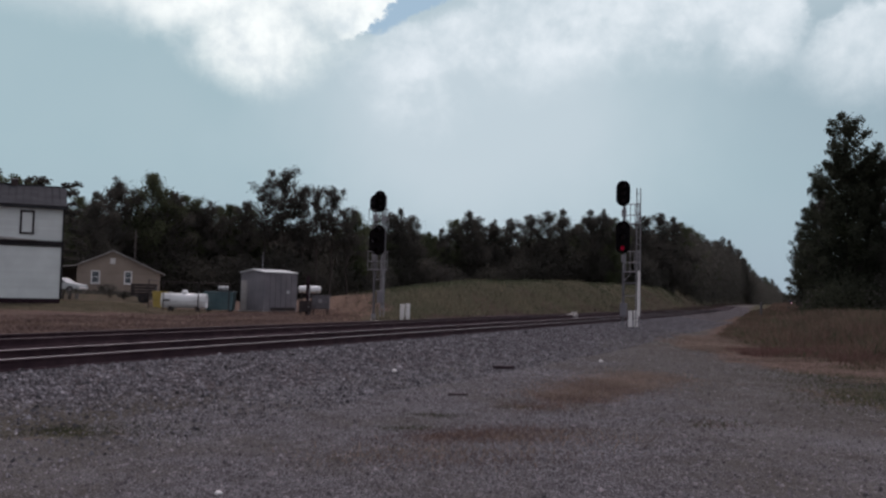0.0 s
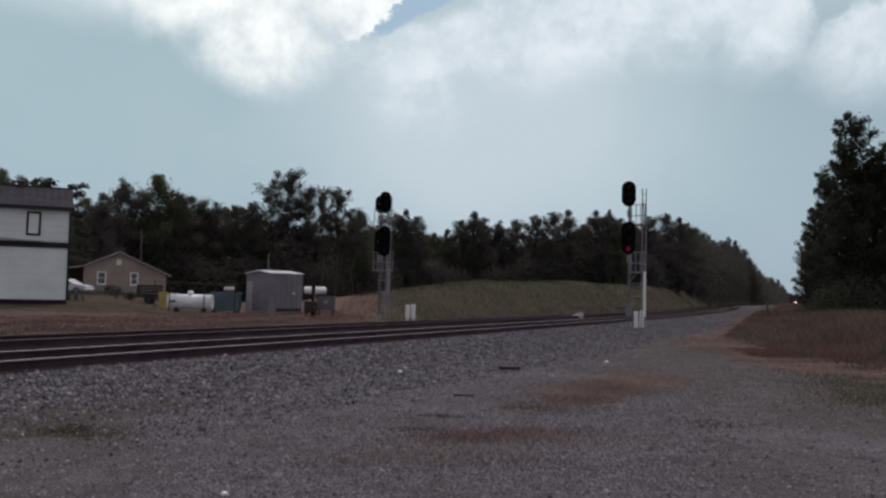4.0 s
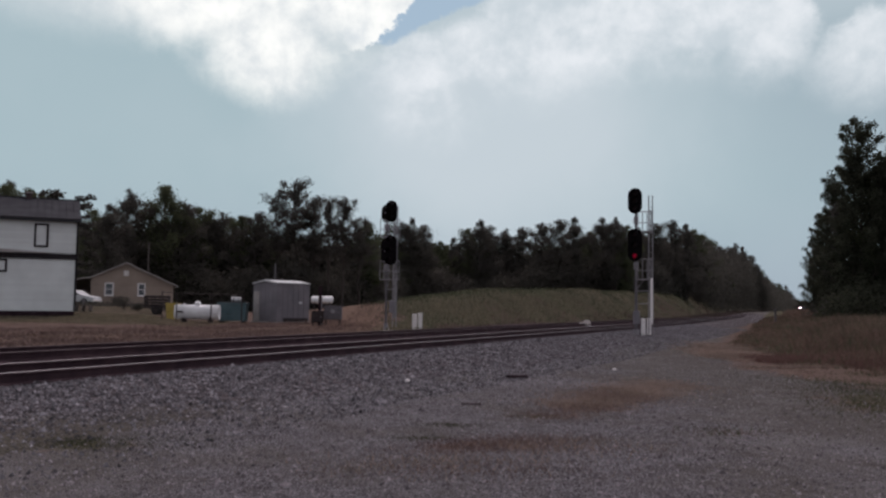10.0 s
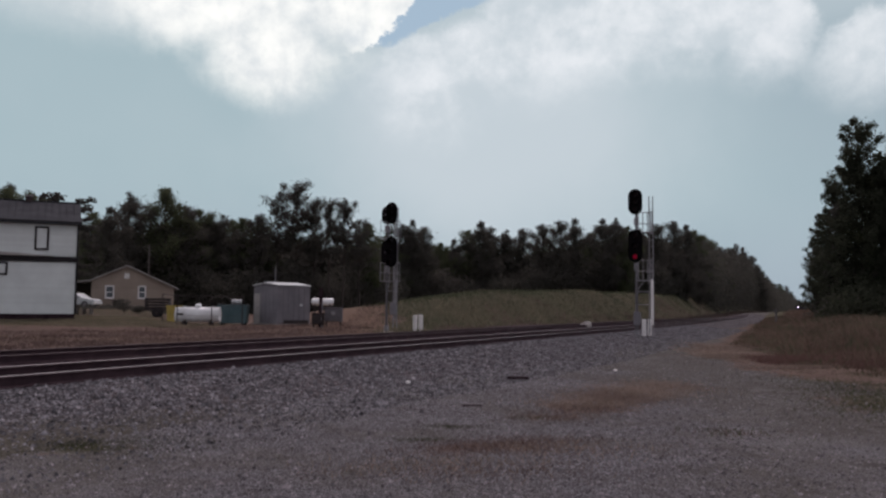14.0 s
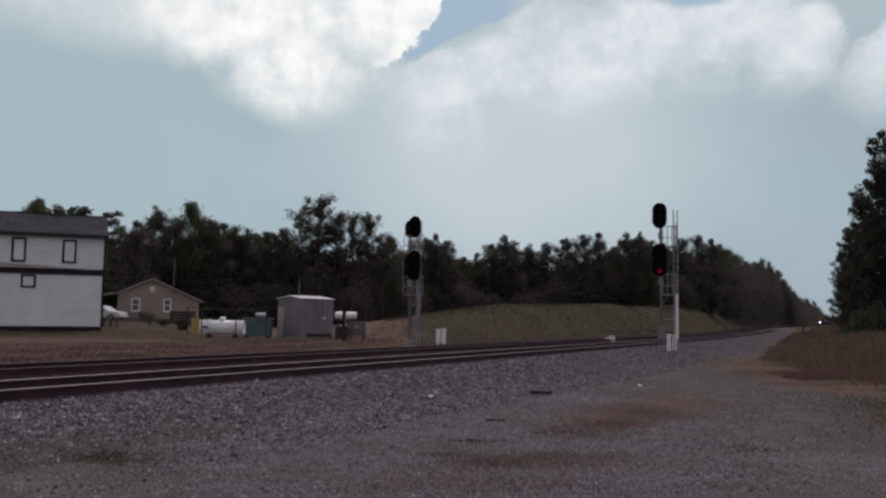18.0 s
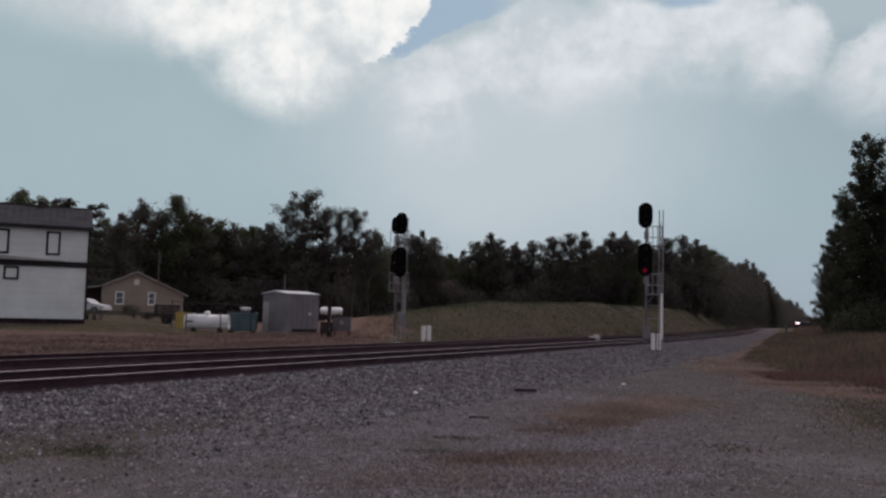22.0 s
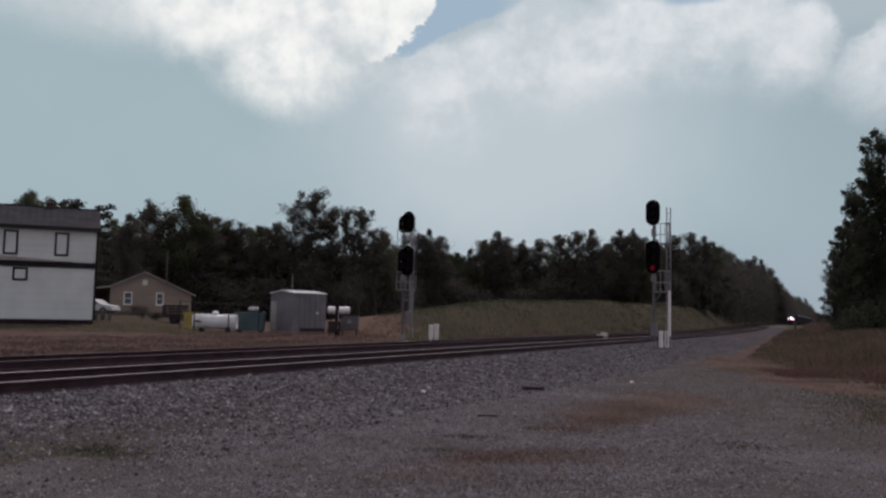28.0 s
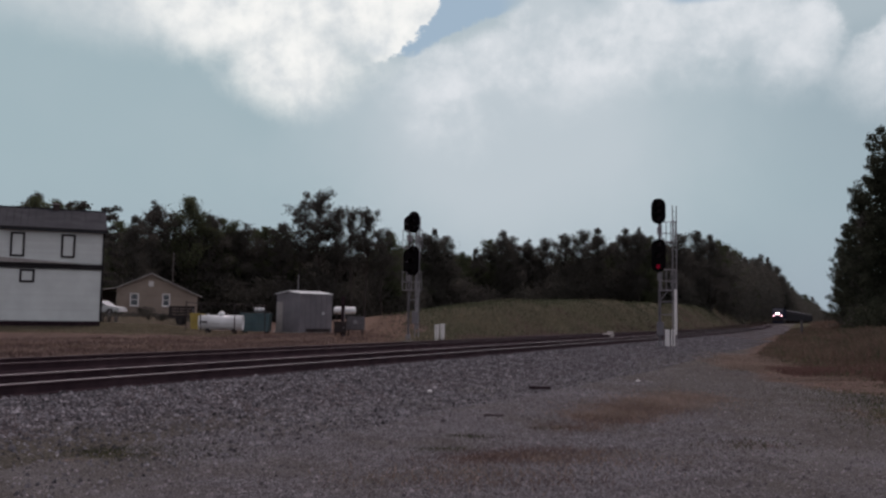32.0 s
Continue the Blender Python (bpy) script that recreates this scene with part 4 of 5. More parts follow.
    gy = np.concatenate([10.0 + rnd.normal(size=700) * 0.10, 11.0 + rnd.normal(size=700) * 0.08, 11.9 + rnd.normal(size=500) * 0.1])
    blades("weeds", gx, gy, 0.05, 0.007, M_WEED, "dark green weeds flat on the gravel", 9, 1.1)
    gx, gy = rnd.uniform(-36, -12, 40000), rnd.uniform(48.5, 62, 40000)
    k = np.degrees(np.arctan2(gx, gy)) < -12.5 + rnd.normal(size=len(gx))
    blades("lawn", gx[k], gy[k], 0.10, 0.02, M_LAWN, "pale mown lawn before the white building", 10)
    # far side of the line
    s, o = rnd.uniform(10, 70, 60000), 7.4 + 16 * rnd.uniform(0, 1, 60000) ** 1.5
    x, y = plan(s, centre(s) + o)
    k = np.degrees(np.arctan2(x, y)) < -3.0 + rnd.normal(size=len(x)) * 1.6
    x, y = x[k], y[k]
    clump = np.sin(x * 0.9 + 0.4 * y) * np.sin(y * 0.8 - 0.3 * x)
    reddish = clump + rnd.normal(size=len(x)) * 0.5 + 0.9 * (np.sin(y * 0.55 + 0.1 * x) > -0.2) > 0.25
    blades("dry_grass", x[reddish], y[reddish], 0.16 + 0.13 * clump[reddish], 0.02, M_RUSSET, "red-brown dry weeds beyond the tracks", 4, 0.7)
    blades("dry_grass", x[~reddish], y[~reddish], 0.14, 0.02, M_DRY, "tan dry grass beyond the tracks", 41, 0.7)
    s, o = 40 + 280 * rnd.uniform(0, 1, 110000) ** 1.3, 7.5 + 22 * rnd.uniform(0, 1, 110000)
    x, y = plan(s, centre(s) + o)
    k = np.degrees(np.arctan2(x, y)) > -1.9 + rnd.normal(size=len(x)) * 1.2
    x, y = x[k], y[k]
    tan = np.sin(x * 0.33 + 1.2 * np.sin(y * 0.11)) * np.sin(y * 0.23 + x * 0.1) + rnd.normal(size=len(x)) * 0.45 + np.clip((y - 190) / 40, 0, 1.2) > 0.75
    n = 36000
    fs = 62 + 320 * rnd.uniform(0, 1, n) ** 1.15
    fo = gap_at(fs) + 2.4 + 4.6 * rnd.uniform(0, 1, n) ** 1.2
    patchy = np.sin(fs * 0.23) * np.sin(fs * 0.61 + 1.0) + 0.8 * rnd.normal(size=n) + 2.2 * smooth01(fs, 70, 120)
    fs, fo = fs[patchy > 0.9], fo[patchy > 0.9]
    fx, fy = plan(fs, centre(fs) + fo)
    tall = 0.30 + 0.14 * np.sin(fs * 0.31) * np.sin(fs * 0.83 + 1) + 0.30 * smooth01(fs, 90, 150)
    blades("scrub", fx, fy, tall, 0.028 + 0.0002 * fs, M_SCRUB, "low dark brown scrub between the line and the spoil bank", 17, 0.5)
    up = centre(x * ALONG[0] + y * ALONG[1])
    foot = (x * ACROSS[0] + y * ACROSS[1] - up) < 9.6 + 2.2 * np.sin(x * 0.21) + 1.6 * np.sin(y * 0.37 + x * 0.5) + rnd.normal(size=len(x)) * 0.8
    brown = foot & ~tan
    tan = tan & ~foot
    blades("brown_weeds", x[brown], y[brown], 0.40, 0.024, M_RUSSET, "dull brown weeds along the foot of the spoil bank", 16)
    tan, x, y = tan[~brown], x[~brown], y[~brown]
    blades("green_grass", x[~tan], y[~tan], 0.34, 0.022, M_GREENGRASS, "rough green grass on the spoil bank", 5)
    blades("dry_grass", x[tan], y[tan], 0.38, 0.022, M_LAWN, "tan seeding grass on the spoil bank", 15)


scatter_grass()


# ---- stones ----
def stones(name, x, y, size, mat, label, seed, lift=0.0):
    rnd = np.random.RandomState(seed)
    n = len(x)
    z = ground_z(x, y) + lift
    base = np.array([(1, 0, -0.35), (0, 1, -0.35), (-1, 0, -0.35), (0, -1, -0.35), (0, 0, 0.75)])
    sz = size * np.exp(rnd.normal(size=n) * 0.35)
    jit = 1 + rnd.normal(size=(n, 5, 3)) * 0.28
    a = rnd.uniform(0, 6.283, n)
    v = base[None] * jit * sz[:, None, None]
    v[:, 4, :2] += rnd.normal(size=(n, 2)) * sz[:, None] * 0.35
    vx = v[..., 0] * np.cos(a)[:, None] - v[..., 1] * np.sin(a)[:, None]
    vy = v[..., 0] * np.sin(a)[:, None] + v[..., 1] * np.cos(a)[:, None]
    v = np.stack([vx + x[:, None], vy + y[:, None], v[..., 2] + z[:, None] + sz[:, None] * 0.2], -1).reshape(-1, 3)
    f = np.array([(0, 1, 4), (1, 2, 4), (2, 3, 4), (3, 0, 4)])
    f = (f[None] + np.arange(n)[:, None, None] * 5).reshape(-1, 3)
    tagged(sheet(name, v.tolist(), f.tolist(), mat), label, "gravel", kind="stuff")


def scatter_stones():
    rnd = np.random.RandomState(3)
    n = 60000
    d = 5.5 + 22 * rnd.uniform(0, 1, n) ** 1.7
    a = np.radians(rnd.uniform(-31, 31, n))
    x, y = d * np.sin(a), d * np.cos(a)
    s, lat = x * ALONG[0] + y * ALONG[1], x * ACROSS[0] + y * ACROSS[1]
    k = (lat - centre(s) < -2.8) & (x < np.interp(y, [0, 20, 34], [10, 9, 11])) & (rnd.uniform(size=n) > 0.6 * smooth01(-x, 2.0, 4.5) + 0.5 * smooth01(x, 3.0, 6.0))
    stones("gravel", x[k], y[k], 0.0075 + 0.0004 * d[k], M_STONE, "loose grey crushed stone of the yard", 4)
    n = 110000
    s, o = -10 + 75 * rnd.uniform(0, 1, n) ** 1.8, -0.90 - 4.2 * rnd.uniform(0, 1, n) ** 1.1
    x, y = plan(s, centre(s) + o)
    keep = ~((x * ACROSS[0] + y * ACROSS[1] < 7.5 + rnd.normal(size=n) * 0.6) & (s < 9 + rnd.normal(size=n) * 1.5) & (rnd.uniform(size=n) < 0.85))
    x, y, o = x[keep], y[keep], o[keep]
    lift = np.interp(o, [-4.7, -3.7, -2.6, -1.8, -1.4, -0.86], [-0.06, 0.08, 0.22, 0.325, 0.353, 0.356])
    stones("ballast", x, y, 0.019, M_BALLAST, "coarse grey ballast on the track's shoulder", 5, np.maximum(lift - ground_z(x, y), 0))
    n = 9000
    s, o = -8 + 60 * rnd.uniform(0, 1, n) ** 1.5, 2.0 + rnd.normal(size=n) * 0.22
    x, y = plan(s, centre(s) + o)
    stones("ballast", x, y, 0.018, M_BALLAST, "grey ballast in the gap between the tracks", 6, 0.29 + 0.1 * np.abs(o - 2.0) - ground_z(x, y))


scatter_stones()


# ---- white two-storey building ----
def window_unit(parent, x0, x1, z0, z1, y, frame_mat, pane_mat, fw=0.09, cross=False, sill=False):
    """A window on a wall that faces -y: frame, pane and, if asked, a sash bar."""
    w = part("window", boxed(((x0 + x1) / 2, y + 0.02, (z0 + z1) / 2), (x1 - x0 - 0.02, 0.03, z1 - z0 - 0.02)), pane_mat, parent)
    bm = bmesh.new()
    for c, s in ((((x0 + x1) / 2, y - 0.02, z1), (x1 - x0 + fw, 0.06, fw)), (((x0 + x1) / 2, y - 0.02, z0), (x1 - x0 + fw, 0.06, fw)),
                 ((x0, y - 0.02, (z0 + z1) / 2), (fw, 0.055, z1 - z0 - fw)), ((x1, y - 0.02, (z0 + z1) / 2), (fw, 0.055, z1 - z0 - fw))):
        box(bm, c, s, bevel=0.006)
    part("window_frame", bm, frame_mat, w)
    if cross:
        part("sash_bar", boxed(((x0 + x1) / 2, y - 0.01, (z0 + z1) / 2), (x1 - x0 - fw, 0.03, 0.05)), frame_mat, w)
    if sill:
        part("sill", boxed(((x0 + x1) / 2, y - 0.05, z0 - fw / 2 - 0.02), (x1 - x0 + 0.2, 0.1, 0.04)), frame_mat, w)
    return w


def white_building():
    W, D, EAVE, RIDGE = 11.0, 8.4, 5.85, 7.6
    b = thing("house", (-22.35, 57.0, 0.84), "white two-storey boarded building with dark trim and a dark metal roof", "house", turn=23)
    # local: x runs to the left as negative, the front wall lies on y = 0
    part("wall", boxed((-W / 2, D / 2 + 0.02, EAVE / 2 - 0.2), (W, D, EAVE + 0.4)), M_SIDING, b)
    for x in (-0.06, -W + 0.18):
        bm = bmesh.new()
        vs = [bm.verts.new(p) for p in ((x, 0.06, EAVE), (x, D, EAVE), (x, D / 2, RIDGE - 0.08))]
        vs2 = [bm.verts.new((p.co.x - 0.12, p.co.y, p.co.z)) for p in vs]
        bm.faces.new(vs), bm.faces.new(vs2[::-1])
        for k in range(3):
            bm.faces.new((vs[k], vs2[k], vs2[(k + 1) % 3], vs[(k + 1) % 3]))
        bmesh.ops.recalc_face_normals(bm, faces=bm.faces)
        part("gable_wall", bm, M_SIDING, b)
    # lapped boards of the front, one by one
    for i in range(37):
        z = -0.05 + i * 0.158
        if z > EAVE - 0.1 or 3.3 < z < 3.62:
            continue
        bm = bmesh.new()
        vs = [bm.verts.new(p) for p in ((-W, 0.0, z + 0.16), (0, 0.0, z + 0.16), (0, -0.022, z), (-W, -0.022, z), (-W, 0.02, z), (0, 0.02, z), (0, 0.02, z + 0.16), (-W, 0.02, z + 0.16))]
        for q in ((0, 3, 2, 1), (3, 4, 5, 2), (0, 1, 6, 7), (1, 2, 5, 6), (0, 7, 4, 3)):
            bm.faces.new([vs[k] for k in q])
        part("board", bm, M_SIDING, b)
    # trim: band between the storeys, corner board, eave and foot
    part("trim_band", boxed((-W / 2 + 0.02, -0.05, 3.47), (W + 0.16, 0.10, 0.36), bevel=0.01), M_TRIM, b, "dark band between the storeys")
    part("corner_board", boxed((0.02, -0.01, 1.62), (0.13, 0.12, 3.32)), M_TRIM, b)
    part("corner_board", boxed((0.02, -0.01, 4.72), (0.10, 0.12, 2.12)), M_TRIM, b)
    part("foot_board", boxed((-W / 2, -0.03, -0.21), (W, 0.06, 0.36)), M_TIE, b)
    part("fascia", boxed((-W / 2, -0.36, EAVE - 0.02), (W + 0.5, 0.06, 0.18)), M_TRIM, b)
    part("soffit", boxed((-W / 2, -0.16, EAVE - 0.12), (W + 0.4, 0.36, 0.03)), M_TRIM, b)
    roof = new("roof")
    roof.parent = b
    rise = (RIDGE - EAVE) / (D / 2)
    bm = bmesh.new()
    for side in (0, 1):
        y0, y1 = (-0.40, D / 2) if side == 0 else (D + 0.40, D / 2)
        z0 = EAVE + 0.02 - 0.40 * rise * 0.35
        vs = [bm.verts.new(p) for p in ((-W - 0.3, y0, z0), (0.22, y0, z0), (0.22, y1, RIDGE), (-W - 0.3, y1, RIDGE))]
        vb = [bm.verts.new((v.co.x, v.co.y, v.co.z - 0.09)) for v in vs]
        bm.faces.new(vs if side == 0 else vs[::-1]), bm.faces.new(vb[::-1] if side == 0 else vb)
        for i in range(4):
            bm.faces.new((vs[i], vb[i], vb[(i + 1) % 4], vs[(i + 1) % 4]))
    bmesh.ops.recalc_face_normals(bm, faces=bm.faces)
    part("roof_deck", bm, M_ROOF, roof)
    ang = math.atan2(RIDGE - EAVE, D / 2 + 0.1)
    for i in range(26):
        x = -W - 0.2 + i * 0.44
        part("roof_rib", boxed((x, D / 4 - 0.18, (RIDGE + EAVE) / 2 + 0.02), (0.035, (D / 2 + 0.3) / math.cos(ang), 0.035), Matrix.Rotation(ang, 4, "X")), M_ROOF, roof)
    part("ridge_cap", boxed((-W / 2, D / 2, RIDGE + 0.02), (W + 0.5, 0.3, 0.05), bevel=0.015), M_ROOF, roof)
    ch = part("chimney", boxed((-3.0, D / 2 - 0.1, RIDGE + 0.05), (0.44, 0.44, 0.55), bevel=0.01), M_BRICK, roof, "old dark brick chimney")
    part("chimney_cap", boxed((-3.0, D / 2 - 0.1, RIDGE + 0.34), (0.52, 0.52, 0.06), bevel=0.01), M_CONCRETE, ch)
    part("flashing", prismed([(-W, 3.66), (-1.3, 3.66), (-1.5, 3.70), (-W, 4.22)], -0.26, -0.03), M_CONCRETE, b, "grey sloping strip above the dark band")
    for x0, x1, z0, z1 in ((-2.46, -1.74, 4.10, 5.50), (-5.42, -4.70, 4.08, 5.52), (-8.6, -7.9, 4.08, 5.52), (-4.80, -4.05, 2.46, 3.18), (-9.4, -8.4, 1.2, 3.0)):
        window_unit(b, x0, x1, z0, z1, -0.03, M_TRIM, M_SIDING, 0.12)


white_building()


# ---- tan house behind ----
def tan_house():
    L, R, D, EL, ER, APEX = -3.15, 4.4, 10.0, 2.58, 2.02, 4.02
    b = thing("house", (-28.45, 85.0, 1.18), "tan single-storey house with a brown gable roof and white trim", "house", turn=18)
    part("wall", prismed([(L, -0.4), (R, -0.4), (R, ER), (0, APEX - 0.08), (L, EL)], 0.0, D), M_TAN, b)
    for i in range(24):
        z = -0.1 + i * 0.17
        x0 = L if z < EL - 0.1 else L * (APEX - 0.22 - z) / (APEX - EL)
        x1 = R if z < ER - 0.1 else R * (APEX - 0.22 - z) / (APEX - ER)
        if x1 - x0 < 0.5 or x1 < 0:
            continue
        part("board", prismed([(x0, z), (x1, z), (x1 - 0.04, z + 0.155), (x0 + 0.04, z + 0.155)], -0.02, 0.0), M_TAN, b)
    roof = new("roof")
    roof.parent = b
    for ex, ez in ((L - 0.05, EL - 0.02), (R + 0.35, ER - 0.18)):
        part("roof_slope", prismed([(0, APEX + 0.04), (ex, ez + 0.04), (ex, ez - 0.08), (0, APEX - 0.08)], -0.4, D + 0.4), M_SHINGLE, roof)
        part("rake_board", prismed([(0, APEX + 0.055), (ex, ez + 0.055), (ex, ez - 0.06), (0, APEX - 0.06)], -0.45, -0.40), M_CONCRETE, roof, "pale painted rake board")
    part("gutter", boxed((R + 0.36, D / 2, ER - 0.2), (0.1, D + 0.8, 0.1), bevel=0.01), M_CURTAIN, roof)
    for x0, x1 in ((-1.86, -1.16), (1.12, 1.74)):
        window_unit(b, x0, x1, 0.88, 2.02, -0.04, M_WHITEPAINT, M_GLASS, 0.11, True, True)
    vent = part("gable_vent", boxed((0, -0.04, 3.02), (0.46, 0.05, 0.52), bevel=0.01), M_WHITEPAINT, b, "white louvred gable vent")
    for i in range(5):
        part("slat", boxed((0, -0.08, 2.83 + i * 0.1), (0.38, 0.03, 0.05), Matrix.Rotation(0.5, 4, "X")), M_WHITEPAINT, vent)
    # carport beside the house
    part("carport_roof", prismed([(L, EL + 0.02), (L - 1.75, EL - 0.22), (L - 1.75, EL - 0.32), (L, EL - 0.10)], -0.3, 5.0), M_SHINGLE, b)
    part("carport_fascia", prismed([(L, EL + 0.03), (L - 1.75, EL - 0.21), (L - 1.75, EL - 0.32), (L, EL - 0.08)], -0.34, -0.30), M_CONCRETE, b)
    for y in (-0.1, 4.6):
        part("carport_post", boxed((L - 1.65, y, 1.0), (0.1, 0.1, 2.6), bevel=0.01), M_WHITEPAINT, b)
    # back and side walls added so that the carport's inside falls dark
    part("carport_wall", boxed((L - 0.9, 4.9, 1.0), (1.9, 0.12, 2.7)), M_TAN, b)
    part("carport_wall", boxed((L - 1.85, 2.5, 1.0), (0.1, 4.9, 2.7)), M_TAN, b)
    part("step", boxed((0.0, -0.5, -0.25), (1.4, 0.8, 0.3), bevel=0.02), M_CONCRETE, b)


tan_house()


def parked_car(x, y, turn):
    t = thing("car", (x, y, gz(x, y)), "dull white saloon car parked before the carport", "car", turn=turn)
    body = [(-2.2, 0.34), (2.15, 0.34), (2.22, 0.62), (2.1, 0.80), (1.1, 0.93), (0.35, 1.38), (-0.85, 1.42), (-1.6, 0.98), (-2.18, 0.94), (-2.24, 0.65)]
    bm = prismed(body, -0.84, 0.84)
    bmesh.ops.bevel(bm, geom=list(bm.edges), offset=0.05, segments=2, affect="EDGES")
    part("body", bm, M_CURTAIN, t)
    part("side_window", prismed([(0.88, 0.96), (0.28, 1.32), (-0.25, 1.34), (-0.25, 0.97)], -0.85, 0.85), M_TINTED, t)
    part("side_window", prismed([(-0.32, 0.97), (-0.32, 1.34), (-0.82, 1.35), (-1.30, 1.0)], -0.85, 0.85), M_TINTED, t)
    for sx in (-1.38, 1.38):
        for sy in (-0.78, 0.78):
            w = part("wheel", rodded((sx, sy - 0.1, 0.33), (sx, sy + 0.1, 0.33), 0.33, seg=20), M_RUBBER, t)
            part("rim", rodded((sx, sy - 0.11, 0.33), (sx, sy + 0.11, 0.33), 0.19, seg=14), M_ALU, w)
    for bx in (2.2, -2.22):
        part("bumper", boxed((bx, 0, 0.46), (0.12, 1.6, 0.2), bevel=0.03), M_WHITEPAINT, t)
    for sy in (-0.6, 0.6):
        part("headlight", boxed((2.15, sy, 0.70), (0.08, 0.36, 0.13), bevel=0.02), M_CURTAIN, t)


parked_car(-31.9, 81.4, -8)


def shrub(x, y, h, w):
    """A low rounded bush of many small leaves."""
    rnd = np.random.RandomState(int(abs(x) * 10))
    clumps = [((rnd.normal() * w * 0.35, rnd.normal() * w * 0.35, h * rnd.uniform(0.25, 0.8)), 0.28 * w) for i in range(14)]
    v, f = leaf_cloud(rnd, clumps, 60, 0.05)
    t = thing("shrub", (x, y, gz(x, y)), "dark green shrub in the yard before the house", "shrub", "shrubs before the house")
    sheet("foliage", v.tolist(), f.tolist(), M_LEAF, t)
    bm = bmesh.new()
    for c, r in clumps[:6]:
        rod(bm, (0, 0, -0.1), c, 0.03, 0.01, 5)
    part("stems", bm, M_BARK, t)


shrub(-23.6, 70.0, 1.1, 0.8)
shrub(-28.6, 83.2, 0.9, 0.7)
shrub(-22.2, 69.0, 0.7, 0.6)


# ---- yard beyond the tracks ----
def propane_tank(x, y, length, dia, turn, label):
    r = dia / 2
    z0 = gz(x, y)
    t = thing("propane_tank", (x, y, z0), label, "propane tank", "propane tanks", turn=turn)
    bm = bmesh.new()
    seg, prof = 28, []
    for i in range(9):
        a = math.pi / 2 * i / 8
        prof.append((-length / 2 + r * 0.75 * (1 - math.sin(a)), r * math.cos(math.pi / 2 - a)))
    prof += [(-px, pr) for px, pr in prof[::-1]]
    rings = []
    for px, pr in prof:
        rings.append([bm.verts.new((px, max(pr, 0.002) * math.cos(6.2832 * k / seg), r + 0.22 + max(pr, 0.002) * math.sin(6.2832 * k / seg))) for k in range(seg)])
    for a, b in zip(rings, rings[1:]):
        for k in range(seg):
            bm.faces.new((a[k], a[(k + 1) % seg], b[(k + 1) % seg], b[k]))
    bmesh.ops.recalc_face_normals(bm, faces=bm.faces)
    part("shell", bm, M_TANK, t, smooth=True)
    bm = rodded((0, 0, dia + 0.18), (0, 0, dia + 0.34), 0.2, seg=18)
    bmesh.ops.create_uvsphere(bm, u_segments=16, v_segments=8, radius=0.2, matrix=Matrix.Translation((0, 0, dia + 0.34)) @ Matrix.Diagonal((1, 1, 0.5, 1)))
    part("valve_dome", bm, M_TANK, t, smooth=True)
    for sx in (-length * 0.3, length * 0.3):
        part("saddle", boxed((sx, 0, 0.14), (0.2, dia * 0.8, 0.34), bevel=0.015), M_DARKSTEEL, t)
        part("lifting_lug", boxed((sx, 0, dia + 0.24), (0.12, 0.03, 0.1), bevel=0.01), M_TANK, t)
    part("data_plate", boxed((-length * 0.36, -r - 0.002, r + 0.24), (0.34, 0.02, 0.10)), M_DARKSTEEL, t)
    part("pipe", rodded((0.25, 0, dia + 0.2), (0.25, -0.5, 0.1), 0.015), M_ALU, t)


propane_tank(-13.90, 55.0, 2.72, 0.92, 3, "white steel propane tank on concrete saddles")


def fuel_tank():
    # stands in for the rounded top of a white van; tank and legs are made up
    x, y = -7.15, 64.0
    t = thing("fuel_tank", (x, y, gz(x, y)), "white tank raised on steel legs, standing for a van's top behind the shed", "fuel tank", turn=3)
    h = 1.78 - gz(x, y)
    bm = rodded((-0.8, 0, h), (0.8, 0, h), 0.27, seg=24)
    bmesh.ops.bevel(bm, geom=[e for e in bm.edges if abs(e.verts[0].co.x - e.verts[1].co.x) < 1e-4], offset=0.07, segments=3, affect="EDGES")
    part("shell", bm, M_TANK, t)
    for sx in (-0.55, 0.55):
        for sy in (-0.19, 0.19):
            part("leg", rodded((sx, sy * 1.5, -0.05), (sx, sy, h - 0.15), 0.035, seg=8), M_DARKSTEEL, t)
        part("cradle", boxed((sx, 0, h - 0.25), (0.08, 0.56, 0.06)), M_DARKSTEEL, t)
    part("filler_cap", rodded((0.2, 0, h + 0.25), (0.2, 0, h + 0.35), 0.06, seg=12), M_DARKSTEEL, t)


fuel_tank()


def dumpster(x, y):
    z0 = gz(x, y)
    d = thing("waste_container", (x, y, z0), "faded teal steel waste container with ribbed sides", "container", turn=4)
    part("shell", prismed([(-0.85, 0.12), (0.85, 0.12), (0.92, 1.22), (-0.92, 1.22)], -0.6, 0.8), M_TEAL, d)
    part("rim", boxed((0, 0.1, 1.25), (1.95, 1.55, 0.09), bevel=0.015), M_TEAL, d)
    for x0 in (-0.6, -0.2, 0.2, 0.6):
        part("rib", boxed((x0, -0.63, 0.66), (0.07, 0.06, 1.0), bevel=0.01), M_TEAL, d)
    part("lid", prismed([(-0.9, 1.30), (0.9, 1.30), (0.86, 1.36), (-0.86, 1.36)], -0.55, 0.85), M_DARKSTEEL, d)
    for x0 in (-0.7, 0.7):
        part("skid", boxed((x0, 0.1, 0.06), (0.14, 1.3, 0.13)), M_DARKSTEEL, d)


dumpster(-11.95 - 0.22, 57.2)


